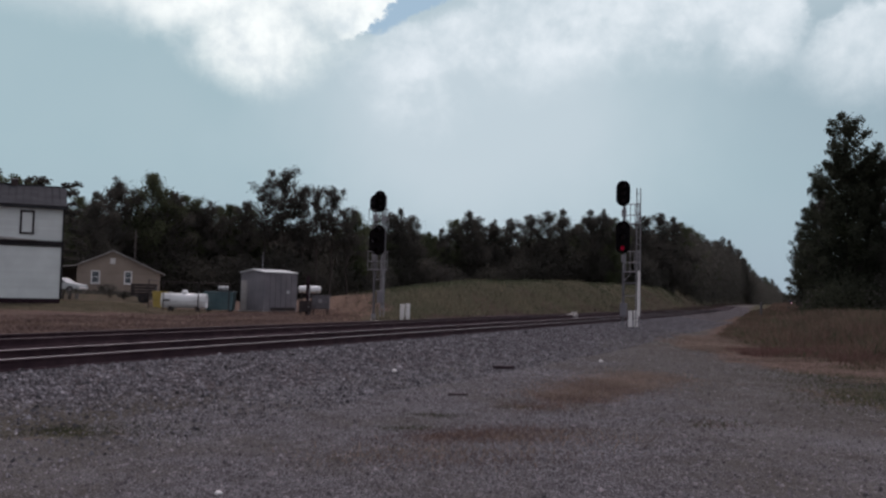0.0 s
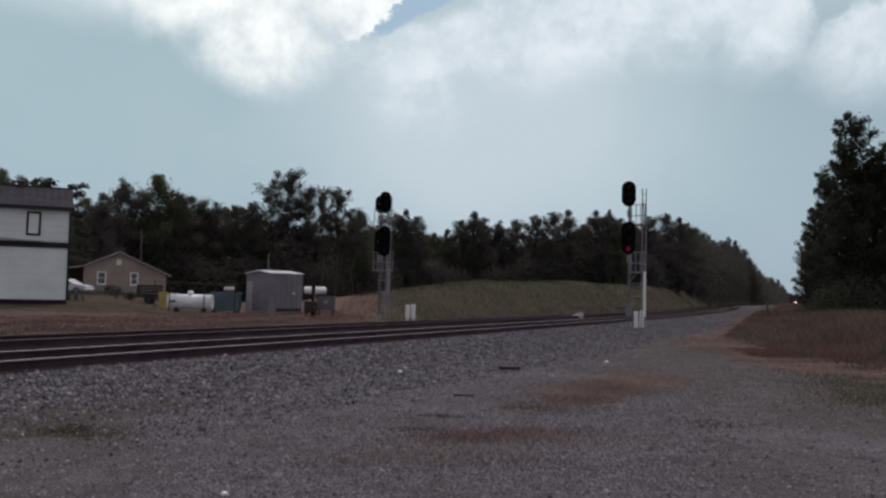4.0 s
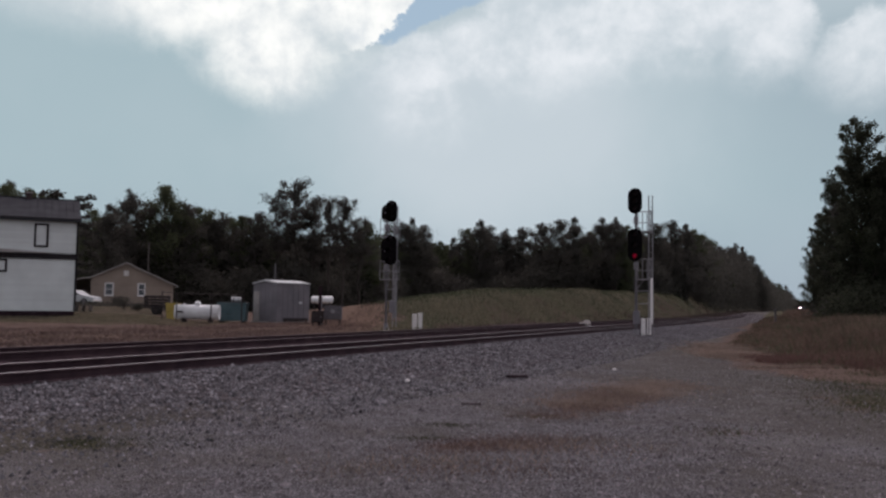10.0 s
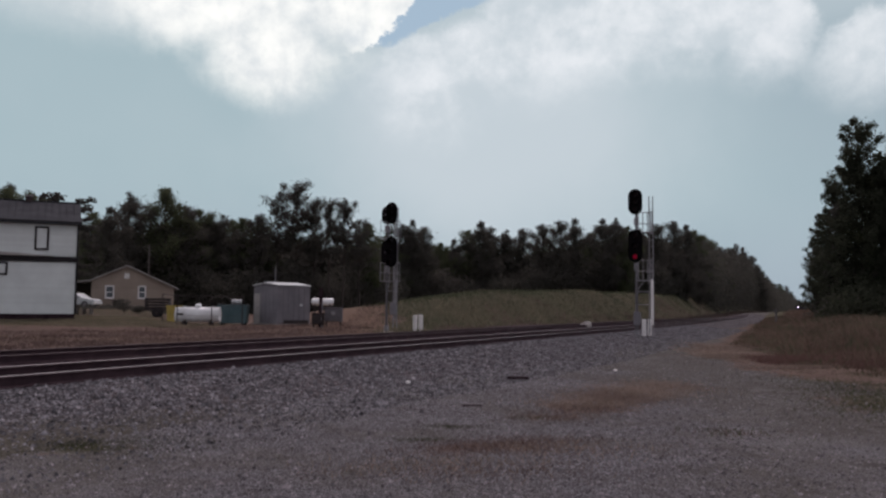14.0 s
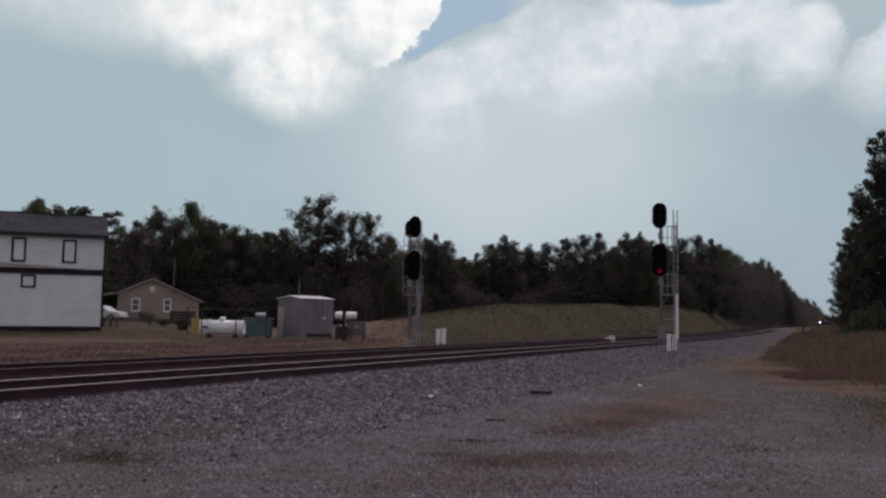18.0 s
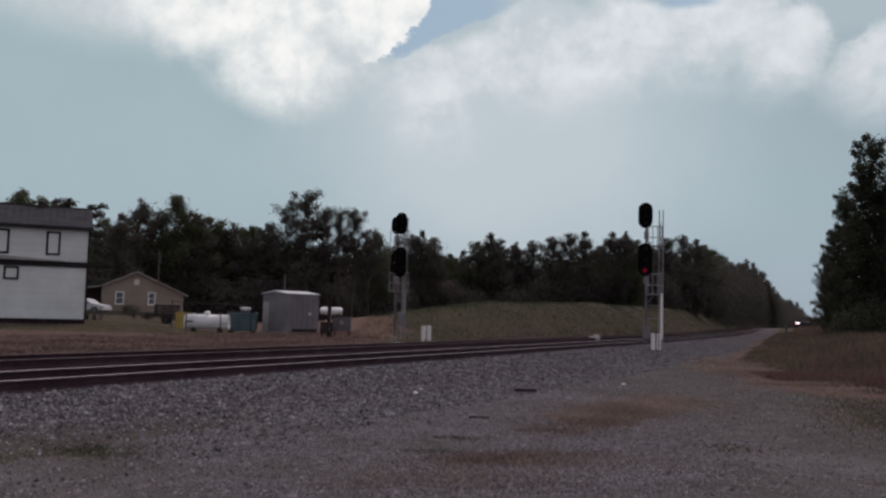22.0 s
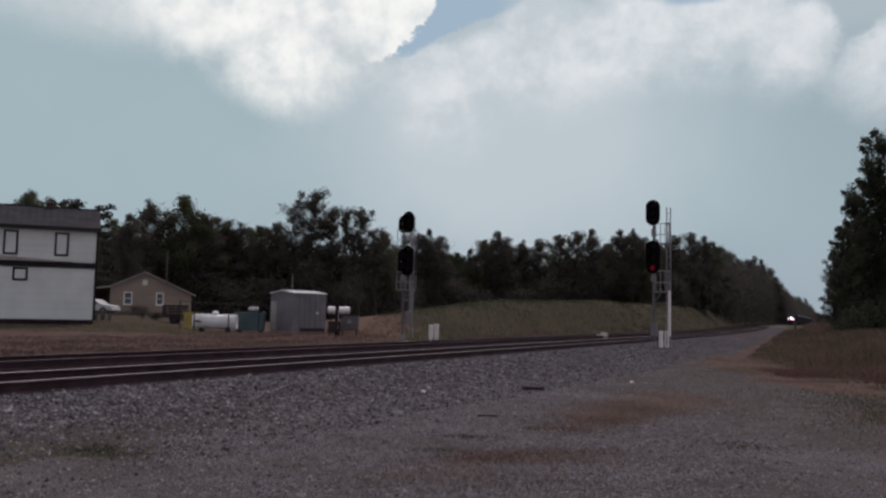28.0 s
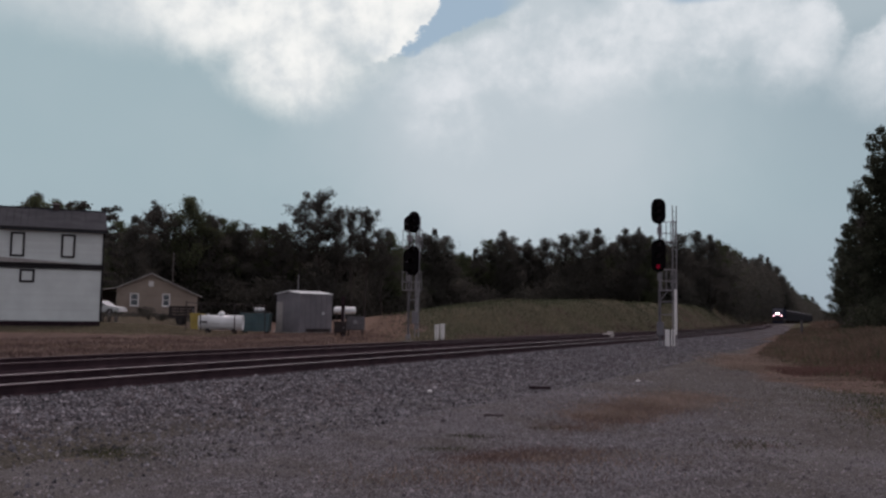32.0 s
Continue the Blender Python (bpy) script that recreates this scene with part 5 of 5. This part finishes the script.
def load_on_container():
    t = thing("metal_drum", (-12.0, 57.4, gz(-11.95, 57.2) + 1.36), "pale drum lying on the teal container", "drum")
    bm = rodded((-0.36, 0, 0.15), (0.36, 0, 0.15), 0.15, seg=18)
    part("shell", bm, M_CURTAIN, t, smooth=False)
    for x in (-0.17, 0.17, -0.34, 0.34):
        part("hoop", rodded((x - 0.015, 0, 0.15), (x + 0.015, 0, 0.15), 0.16, seg=18), M_DARKSTEEL, t)


load_on_container()


def grey_shed():
    """A gable end with the door on y = 0, the long side on the +x face."""
    W, D, H, RISE = 2.55, 2.6, 2.52, 0.15
    turn = radians(-44)
    cx, cy = -9.30 - W / 2 * math.cos(turn), 57.0 - W / 2 * math.sin(turn)
    b = thing("equipment_shed", (cx, cy, 0.28), "grey sheet-metal equipment shed with a pale roof edge", "shed", turn=-44)
    part("wall", prismed([(-W / 2, 0), (W / 2, 0), (W / 2, H), (0, H + RISE), (-W / 2, H)], 0.03, D), M_GREYMETAL, b)
    n = 6
    for i in range(n):
        w = W / n
        part("wall_panel", boxed((-W / 2 + w * (i + 0.5), 0.015, H / 2 - 0.02), (w - 0.02, 0.035, H - 0.1), bevel=0.008), M_GREYMETAL, b)
        w = D / n
        part("wall_panel", boxed((W / 2 + 0.012, w * (i + 0.5), H / 2 - 0.02), (0.035, w - 0.02, H - 0.1), bevel=0.008), M_GREYMETAL, b)
    for sx in (-1, 1):
        ex = sx * (W / 2 + 0.10)
        # roof and ridge take a paler material for the highlight along the lit sheet
        part("roof", prismed([(0, H + RISE + 0.08), (ex, H + 0.05), (ex, H - 0.02), (0, H + RISE + 0.01)], -0.1, D + 0.1), M_CURTAIN, b, "galvanised roof with its lit look put into the pale colour")
    part("ridge_cap", boxed((0, D / 2, H + RISE + 0.085), (0.16, D + 0.22, 0.03), bevel=0.01), M_CURTAIN, b)
    door = part("door", boxed((-0.92, -0.02, 1.02), (0.62, 0.04, 1.95), bevel=0.01), M_CONCRETE, b, "paler door")
    part("door_handle", rodded((-0.68, -0.08, 0.98), (-0.68, -0.08, 1.12), 0.015), M_ALU, door)
    part("base", boxed((0, D / 2, -0.08), (W + 0.2, D + 0.3, 0.18), bevel=0.02), M_CONCRETE, b)
    for x, y in ((-W / 2, 0.0), (W / 2 + 0.01, 0.0), (W / 2 + 0.01, D)):
        part("corner_trim", boxed((x, y + 0.01, H / 2), (0.07, 0.07, H - 0.02)), M_GREYMETAL, b)
    part("antenna", rodded((0.0, 0.75, H + RISE - 0.05), (0.0, 0.75, H + RISE + 1.2), 0.028, 0.018), M_ALU, b, "thin pale antenna mast")
    # the shadow at the wall's foot, built as a dark strip
    part("skirt", boxed((W / 2 + 0.05, D / 2 + 0.2, 0.12), (0.06, 2.0, 0.24)), M_DARKSTEEL, b, "dark strip standing for the shadow along the foot of the wall")
    part("sign_plate", boxed((W / 2 + 0.035, 1.9, 1.25), (0.02, 0.22, 0.16)), M_CURTAIN, b)


grey_shed()


def meter_cabinet(x, y, w, h, lift, label, mat):
    z0 = gz(x, y)
    b = thing("electrical_cabinet", (x, y, z0), label, "cabinet", "electrical cabinets")
    part("case", boxed((0, 0, lift + h / 2), (w, 0.45, h), bevel=0.02), mat, b)
    door = part("door", boxed((0, -0.235, lift + h / 2), (w - 0.1, 0.03, h - 0.1), bevel=0.008), mat, b)
    part("handle", boxed((w * 0.32, -0.27, lift + h / 2), (0.03, 0.04, 0.14), bevel=0.008), M_ALU, door)
    part("cap", boxed((0, 0, lift + h + 0.025), (w + 0.08, 0.52, 0.05), bevel=0.01), mat, b)
    for sx in (-w * 0.38, w * 0.38):
        part("leg", boxed((sx, 0, lift / 2 - 0.05), (0.08, 0.08, lift + 0.12)), M_DARKSTEEL, b)
    return b


meter_cabinet(-6.05, 52.0, 0.72, 0.62, 0.22, "small dark grey electrical cabinet on short legs", M_DARKSTEEL)
c = meter_cabinet(-5.25, 53.0, 1.1, 0.80, 0.35, "dark grey electrical cabinet with a round meter", M_MAST)
part("meter", rodded((0.0, -0.30, 0.85), (0.0, -0.24, 0.85), 0.13, seg=18), M_ALU, c, "round glass electricity meter")


def flat_trailer():
    x, y = -20.3, 68.0
    t = thing("utility_trailer", (x, y, gz(x, y)), "dark steel utility trailer with slatted sides", "trailer", turn=8)
    part("bed", boxed((0, 0, 0.55), (1.75, 1.3, 0.1), bevel=0.01), M_DARKSTEEL, t)
    for sy in (-0.62, 0.62):
        for k in range(4):
            part("side_board", boxed((0, sy, 0.70 + k * 0.22), (1.75, 0.04, 0.17), bevel=0.006), M_DARKSTEEL, t)
        for sx in (-0.85, -0.28, 0.28, 0.85):
            part("stake", boxed((sx, sy * 1.05, 1.0), (0.06, 0.06, 0.95)), M_DARKSTEEL, t)
    for sx in (-0.86, 0.86):
        part("end_board", boxed((sx, 0, 0.95), (0.04, 1.2, 0.7)), M_DARKSTEEL, t)
    for sy in (-0.72, 0.72):
        w = part("wheel", rodded((0, sy - 0.09, 0.32), (0, sy + 0.09, 0.32), 0.32, seg=18), M_RUBBER, t)
        part("rim", rodded((0, sy - 0.1, 0.32), (0, sy + 0.1, 0.32), 0.17, seg=12), M_DARKSTEEL, w)
    part("drawbar", boxed((1.35, 0, 0.42), (1.0, 0.08, 0.08)), M_DARKSTEEL, t)
    part("jack_leg", boxed((1.7, 0, 0.2), (0.06, 0.06, 0.5)), M_DARKSTEEL, t)


flat_trailer()


def yard_post():
    # stands in for a pine trunk; the post form and its conduit are made up
    x, y = -5.98, 52.6
    p = thing("wooden_post", (x, y, gz(x, y)), "dark wooden post standing for a pine trunk among the electrical cabinets", "post")
    part("post", rodded((0, 0, -0.3), (0, 0, 2.35), 0.13, 0.11, 12), M_TIE, p)
    part("conduit", rodded((0.10, -0.12, 0.0), (0.10, -0.12, 1.6), 0.025, seg=8), M_ALU, p)


yard_post()


def yellow_bin():
    x, y = -16.98, 60.6
    t = thing("storage_bin", (x, y, gz(x, y)), "faded yellow plastic bin beside the propane tank", "bin")
    part("tub", prismed([(-0.36, 0), (0.36, 0), (0.44, 1.08), (-0.44, 1.08)], -0.3, 0.3), M_YELLOW, t)
    part("lid", boxed((0, 0, 1.11), (0.94, 0.68, 0.08), bevel=0.02), M_YELLOW, t)


yellow_bin()


def wire_fence():
    f = thing("fence", (0, 0, 0), "rusty wire fence on thin steel posts", "fence")
    pts = [(-16.6, 56.6), (-15.0, 54.2), (-12.9, 54.3), (-11.2, 55.2)]
    tops = []
    for i, (x, y) in enumerate(pts):
        z = gz(x, y)
        part("post", rodded((x, y, z - 0.2), (x, y, z + 1.85), 0.035, seg=8), M_DARKSTEEL, f)
        tops.append((x, y, z))
    for (a, b) in zip(tops, tops[1:]):
        for k, h in enumerate((1.8, 1.2, 0.6)):
            part("rail_wire", rodded((a[0], a[1], a[2] + h), (b[0], b[1], b[2] + h), 0.018 if k == 0 else 0.006, seg=6), M_DARKSTEEL, f)


wire_fence()


def utility_pole():
    x, y = -29.8, 96.0
    p = thing("utility_pole", (x, y, gz(x, y)), "slim grey wooden utility pole behind the house", "utility pole")
    part("pole", rodded((0, 0, -0.5), (0, 0, 6.9), 0.08, 0.055), M_WOOD, p)
    part("cap", rodded((0, 0, 6.9), (0, 0, 6.98), 0.07, 0.03), M_GREYMETAL, p)
    for z in (5.9, 6.3):
        part("insulator", rodded((0.06, 0, z), (0.2, 0, z), 0.03, seg=6), M_GREYMETAL, p)


utility_pole()


def pallet_stack():
    x, y = -24.8, 65.0
    t = thing("pallet_stack", (x, y, gz(x, y)), "grey weathered wooden pallets before the house", "pallets", turn=10)
    for k in range(3):
        for i in range(5):
            part("deck_board", boxed((0, -0.4 + i * 0.2, 0.13 + k * 0.15), (1.2, 0.13, 0.03)), M_WOOD, t)
        for i in range(3):
            part("bearer", boxed((-0.5 + i * 0.5, 0, 0.06 + k * 0.15), (0.09, 0.95, 0.1)), M_WOOD, t)


pallet_stack()


# ---- signal masts ----
def signal_head(mast, z0, z1, lit):
    """A tall rounded black backboard with three hooded lenses, facing -y."""
    h, w = z1 - z0, 0.66
    bm = bmesh.new()
    prof = []
    n = 12
    for i in range(n + 1):
        a = math.pi * i / n
        prof.append((w / 2 * math.cos(a), z1 - w / 2 + w / 2 * math.sin(a)))
    for i in range(n + 1):
        a = math.pi + math.pi * i / n
        prof.append((w / 2 * math.cos(a), z0 + w / 2 + w / 2 * math.sin(a)))
    head = part("signal_head", prism(bm, prof, -0.30, -0.275), M_BLACK, mast, "black rounded colour-light signal head")
    part("lamp_case", boxed((0, -0.17, (z0 + z1) / 2), (0.34, 0.2, h - 0.3), bevel=0.04), M_BLACK, head)
    part("bracket", boxed((0, -0.10, (z0 + z1) / 2), (0.12, 0.14, 0.2)), M_BLACK, head)
    for k in range(3):
        z = (z0 + z1) / 2 + (1 - k) * (h - 0.52) / 2
        is_red = lit and k == 2
        part("lens", rodded((0, -0.33, z), (0, -0.30, z), 0.105, seg=20), M_RED if is_red else M_LENS, head, "lit red lens" if is_red else "")
        # tunnel hood: open below and in front
        hood = bmesh.new()
        pts = []
        for i in range(15):
            a = radians(-50) + radians(280) * i / 14
            pts.append((0.135 * math.cos(a), 0.135 * math.sin(a)))
        for (ax, az), (bx, bz) in zip(pts, pts[1:]):
            q = []
            for r in (1.0, 1.09):
                q.append([hood.verts.new(p) for p in ((ax * r, -0.30, z + az * r), (bx * r, -0.30, z + bz * r), (bx * r, -0.62, z + bz * r * 0.98 - 0.01), (ax * r, -0.62, z + az * r * 0.98 - 0.01))])
            inner, outer = q
            hood.faces.new(inner[::-1]), hood.faces.new(outer)
            hood.faces.new((inner[2], inner[3], outer[3], outer[2]))
        part("hood", hood, M_BLACK, head)
    return head


def signal_mast(at, lit, turn, label, heads, ladder_x, deck, twin=False):
    t = thing("railway_signal", at, label, "railway signal", "railway signals", turn=turn)
    part("foundation", boxed((ladder_x / 3, 0.1, -0.15), (0.95, 0.75, 0.35), bevel=0.03), M_CONCRETE, t)
    part("mast", rodded((0, 0, 0.05), (0, 0, 6.6), 0.068, 0.055, 14), M_MAST, t, "galvanised round mast")
    part("mast_collar", rodded((0, 0, 0.1), (0, 0, 0.38), 0.14, 0.11, 14), M_ALU, t)
    for b in heads:
        front = signal_head(t, b[0], b[1], lit and b[0] < 5)
        if twin:
            # a second head for the other way, seen from its back
            h = signal_head(t, b[0] + 0.10, b[1] - 0.10, False)
            front.matrix_basis = pose(0.36, 0, 0)
            h.matrix_basis = pose(-0.32, 0.30, 0, 0, 0, 180)
            part("arm", rodded((0.36, -0.06, (b[0] + b[1]) / 2), (-0.32, 0.36, (b[0] + b[1]) / 2), 0.04, seg=8), M_MAST, t)
    part("lamp_bracket", boxed((0, 0, 5.5), (0.2, 0.22, 0.35), bevel=0.03), M_ALU, t)
    part("lamp_bracket", boxed((0, 0, 3.35), (0.2, 0.22, 0.35), bevel=0.03), M_ALU, t)
    lad = new("ladder")
    lad.parent = t
    for sx, sy in ((ladder_x - 0.11, 0.0), (ladder_x + 0.05, 0.10)):
        part("stile", boxed((sx, sy, 3.44), (0.04, 0.06, 6.45)), M_ALU, lad)
    for k in range(21):
        part("rung", rodded((ladder_x - 0.11, 0.0, 0.4 + k * 0.3), (ladder_x + 0.05, 0.10, 0.4 + k * 0.3), 0.013, seg=6), M_ALU, lad)
    part("climb_guard", boxed((ladder_x + 0.02, -0.03, 1.72), (0.12, 0.04, 2.1), bevel=0.008), M_WHITEPAINT if lit else M_ALU, lad, "white painted climb guard" if lit else "")
    x0, x1 = deck
    for zp in (2.72, 4.98):
        pl = part("platform", boxed(((x0 + x1) / 2, 0.16, zp), (x1 - x0, 0.55, 0.05), bevel=0.008), M_ALU, t)
        for hz in (0.45, 0.98):
            part("guard_rail", rodded((x0, 0.42, zp + hz), (x1, 0.42, zp + hz), 0.02, seg=6), M_ALU, pl)
            for px in (x0, x1):
                part("guard_rail", rodded((px, -0.08, zp + hz), (px, 0.42, zp + hz), 0.02, seg=6), M_ALU, pl)
        for px in (x0, (x0 * 2 + x1) / 3, (x0 + x1 * 2) / 3, x1):
            part("guard_post", rodded((px, 0.42, zp), (px, 0.42, zp + 1.0), 0.02, seg=6), M_ALU, pl)
        for px in (x0, x1):
            part("guard_post", rodded((px, -0.08, zp), (px, -0.08, zp + 1.0), 0.02, seg=6), M_ALU, pl)
        part("strut", rodded((0.0, 0.1, zp - 0.45), ((x0 + x1) / 2, 0.16, zp - 0.02), 0.02, seg=6), M_ALU, pl)
    part("junction_box", boxed((ladder_x - 0.08 if twin else 0.02, -0.06 if twin else -0.02, 1.25 if twin else 0.95), (0.30, 0.24, 0.62), bevel=0.02), M_GREYMETAL, t)
    for zb in (1.6, 2.2):
        part("clamp", boxed((ladder_x / 2, 0.05, zb), (abs(ladder_x), 0.04, 0.04)), M_ALU, t)
    return t


signal_mast((10.12, 40.5, 0.10), True, -23.6, "galvanised signal mast with two black heads, one lit red", ((5.80, 7.0), (3.56, 5.10)), 0.70, (0.02, 0.66))
signal_mast((-1.79, 46.4, 0.12), False, -23.6, "galvanised signal mast with paired black heads beyond the tracks", ((5.74, 6.90), (3.46, 5.06)), 0.50, (-0.36, 0.54), twin=True)


def wells(cx, cy, gap, hs, label, r, deep):
    for k, h in enumerate(hs):
        x, y = cx + (k - 0.5) * gap, cy + k * deep
        w = thing("cable_post", (x, y, gz(x, y)), label, "cable post", "white cable posts")
        part("tube", rodded((0, 0, -0.1), (0, 0, h), r, seg=18), M_WHITEPAINT, w, smooth=False)
        part("cap", rodded((0, 0, h), (0, 0, h + 0.04), r + 0.012, r - 0.01, seg=18), M_WHITEPAINT, w)


wells(10.66, 40.35, 0.48, (0.86, 0.86), "white painted cable post at the signal's foot", 0.10, 0.8)
wells(-0.12, 47.8, 0.30, (0.86, 0.90), "white painted cable post beyond the tracks", 0.125, 0.06)


def switch_machine():
    x, y = 10.15, 53.2
    t = thing("switch_machine", (x, y, 0.33), "pale grey point machine beside the rails", "switch machine", turn=-23)
    part("case", boxed((0, 0, 0.12), (0.5, 1.1, 0.26), bevel=0.04), M_CONCRETE, t)
    part("gear_box", boxed((0.0, 0.45, 0.20), (0.36, 0.34, 0.34), bevel=0.05), M_CONCRETE, t)
    part("rod", rodded((0, 0.2, 0.08), (-1.0, 0.2, 0.08), 0.025), M_DARKSTEEL, t)


switch_machine()


# ---- small things in the yard ----
def litter():
    for x, y, s, label in ((-0.20, 15.5, 0.036, "bright white chunk of stone on the gravel"), (4.78, 21.27, 0.04, "pale stone on the gravel"), (-1.37, 6.62, 0.028, "small white pebble on the gravel")):
        bm = bmesh.new()
        bmesh.ops.create_icosphere(bm, subdivisions=2, radius=s)
        rnd = random.Random(int(s * 1000))
        for v in bm.verts:
            v.co = Vector((v.co.x * 1.2, v.co.y, v.co.z * 0.75)) * rnd.uniform(0.85, 1.12)
        ob = part("stone", bm, M_WHITEPAINT)
        ob.location = (x, y, (0.15 if y == 15.5 else gz(x, y)) + s * 0.45)
        tagged(ob, label, "stone")
    for x, y, l, w, turn, label in ((1.95, 17.35, 0.42, 0.14, 3, "dark scrap of broken tie on the gravel"), (0.78, 12.95, 0.30, 0.02, -5, "thin dark stick on the gravel")):
        ob = part("wood_scrap", boxed((0, 0, 0), (l, w, 0.045 if w > 0.1 else 0.02), bevel=0.006), M_TIE)
        ob.matrix_basis = pose(x, y, max(gz(x, y), 0.085 if y > 15 else 0) + 0.025, 0, 0, turn)
        tagged(ob, label, "scrap wood")


litter()


def line_post():
    x, y = 34.3, 83.2
    p = thing("marker_post", (x, y, gz(x, y)), "grey weathered marker post in the weeds beside the line", "post")
    part("post", boxed((0, 0, 0.6), (0.18, 0.14, 1.6), bevel=0.02), M_MAST, p)
    part("cap", boxed((0, 0, 1.42), (0.22, 0.18, 0.05), bevel=0.015), M_MAST, p)


line_post()


# ---- the train ----
def bogie(parent, x):
    b = part("bogie", boxed((x, 0, 0.55), (2.6, 2.1, 0.35), bevel=0.05), M_DARKSTEEL, parent)
    for dx in (-0.95, 0.95):
        for sy in (-0.72, 0.72):
            part("wheel", rodded((x + dx, sy - 0.06, 0.48), (x + dx, sy + 0.06, 0.48), 0.48, seg=18), M_DARKSTEEL, b)


def locomotive():
    """Nose towards -x."""
    t = thing("locomotive", (0, 0, 0), "dark diesel locomotive with lit headlight and ditch lights", "locomotive")
    part("frame", boxed((10.0, 0, 1.25), (20.0, 2.9, 0.4), bevel=0.05), M_DARKSTEEL, t)
    bm = prismed([(0.9, 1.45), (20.2, 1.45), (20.2, 4.25), (19.8, 4.45), (3.4, 4.45), (2.9, 4.30), (2.2, 3.35), (0.75, 2.9)], -1.48, 1.48)
    bmesh.ops.bevel(bm, geom=list(bm.edges), offset=0.12, segments=2, affect="EDGES")
    part("body", bm, M_LOCO, t)
    for sy in (-0.68, 0.68):
        part("windscreen", boxed((2.50, sy, 3.83), (0.05, 1.15, 0.72), Matrix.Rotation(0.64, 4, "Y"), 0.03), M_GLASS, t)
    part("pilot", prismed([(0.2, 0.2), (0.9, 0.2), (0.9, 1.4), (0.35, 1.4)], -1.4, 1.4), M_LOCO, t)
    part("coupler", boxed((0.0, 0, 0.85), (0.7, 0.3, 0.35), bevel=0.05), M_DARKSTEEL, t)
    for sy in (-0.19, 0.19):
        part("headlight", rodded((0.50, sy, 3.0), (1.15, sy, 3.0), 0.16, seg=16), M_LAMP, t, "lit white headlight")
    for sy in (-0.95, 0.95):
        part("ditch_light", rodded((0.30, sy, 2.35), (0.7, sy, 2.35), 0.14, seg=16), M_DITCH, t, "lit ditch light")
        part("ditch_bracket", boxed((0.62, sy, 1.85), (0.3, 0.3, 0.9)), M_DARKSTEEL, t)
        part("step", boxed((0.7, sy * 1.4, 0.7), (0.5, 0.25, 1.1)), M_DARKSTEEL, t)
    for x in (4.2, 16.2):
        bogie(t, x)
    part("fuel_tank", boxed((10.2, 0, 0.75), (5.0, 2.4, 0.9), bevel=0.15), M_DARKSTEEL, t)
    part("exhaust", boxed((11, 0, 4.5), (1.2, 0.5, 0.3), bevel=0.05), M_DARKSTEEL, t)
    return t


def coach(label):
    t = thing("railway_car", (0, 0, 0), label, "railway car", "cars of the train")
    bm = prismed([(-1.45, 1.0), (1.45, 1.0), (1.5, 2.0), (1.48, 3.4), (1.1, 4.0), (0.5, 4.2), (-0.5, 4.2), (-1.1, 4.0), (-1.48, 3.4), (-1.5, 2.0)], 0.3, 25.3)
    bmesh.ops.transform(bm, matrix=Matrix.Rotation(-math.pi / 2, 4, "Z"), verts=bm.verts)
    part("body", bm, M_CARSIDE, t)
    part("roof", boxed((12.8, 0, 4.17), (24.8, 1.9, 0.16), bevel=0.06), M_ALU, t, "pale bare steel roof")
    for x in (5.0, 12.8, 20.6):
        part("roof_unit", boxed((x, 0, 4.28), (2.4, 1.2, 0.16), bevel=0.04), M_ALU, t)
    part("window_band", boxed((12.8, 0, 2.75), (20.0, 3.02, 0.6)), M_BLACK, t, "dark window band")
    for x in (3.2, 22.4):
        bogie(t, x)
    for x in (0.1, 25.5):
        part("coupler", boxed((x, 0, 0.85), (0.5, 0.3, 0.3)), M_DARKSTEEL, t)
    return t


LOCO = locomotive()
CARS = [coach("grey steel railway car behind the locomotive")]
for k in range(7):
    CARS.append(copy_thing(CARS[0], Matrix()))

NOSE_END, SPEED = 258.0, 27.5  # metres along the line at 32 s, metres a second


def on_line(s):
    """Pose of a vehicle whose nose is at s and whose body stretches away from the camera."""
    a, b = plan(s, centre(s)), plan(s + 18, centre(s + 18))
    turn = math.atan2(float(b[1] - a[1]), float(b[0] - a[0]))
    return Matrix.Translation((float(a[0]), float(a[1]), RAIL_TOP)) @ Matrix.Rotation(turn, 4, "Z")


def motions():
    times = [0, 2, 4, 6, 8, 10, 12, 14, 16, 18, 20, 22, 24, 26, 28, 30, 32]
    for k, vehicle in enumerate([LOCO] + CARS):
        back = 0 if k == 0 else 20.6 + (k - 1) * 25.8
        walk(vehicle, [(t, on_line(NOSE_END + back + SPEED * (32 - t))) for t in times])


motions()
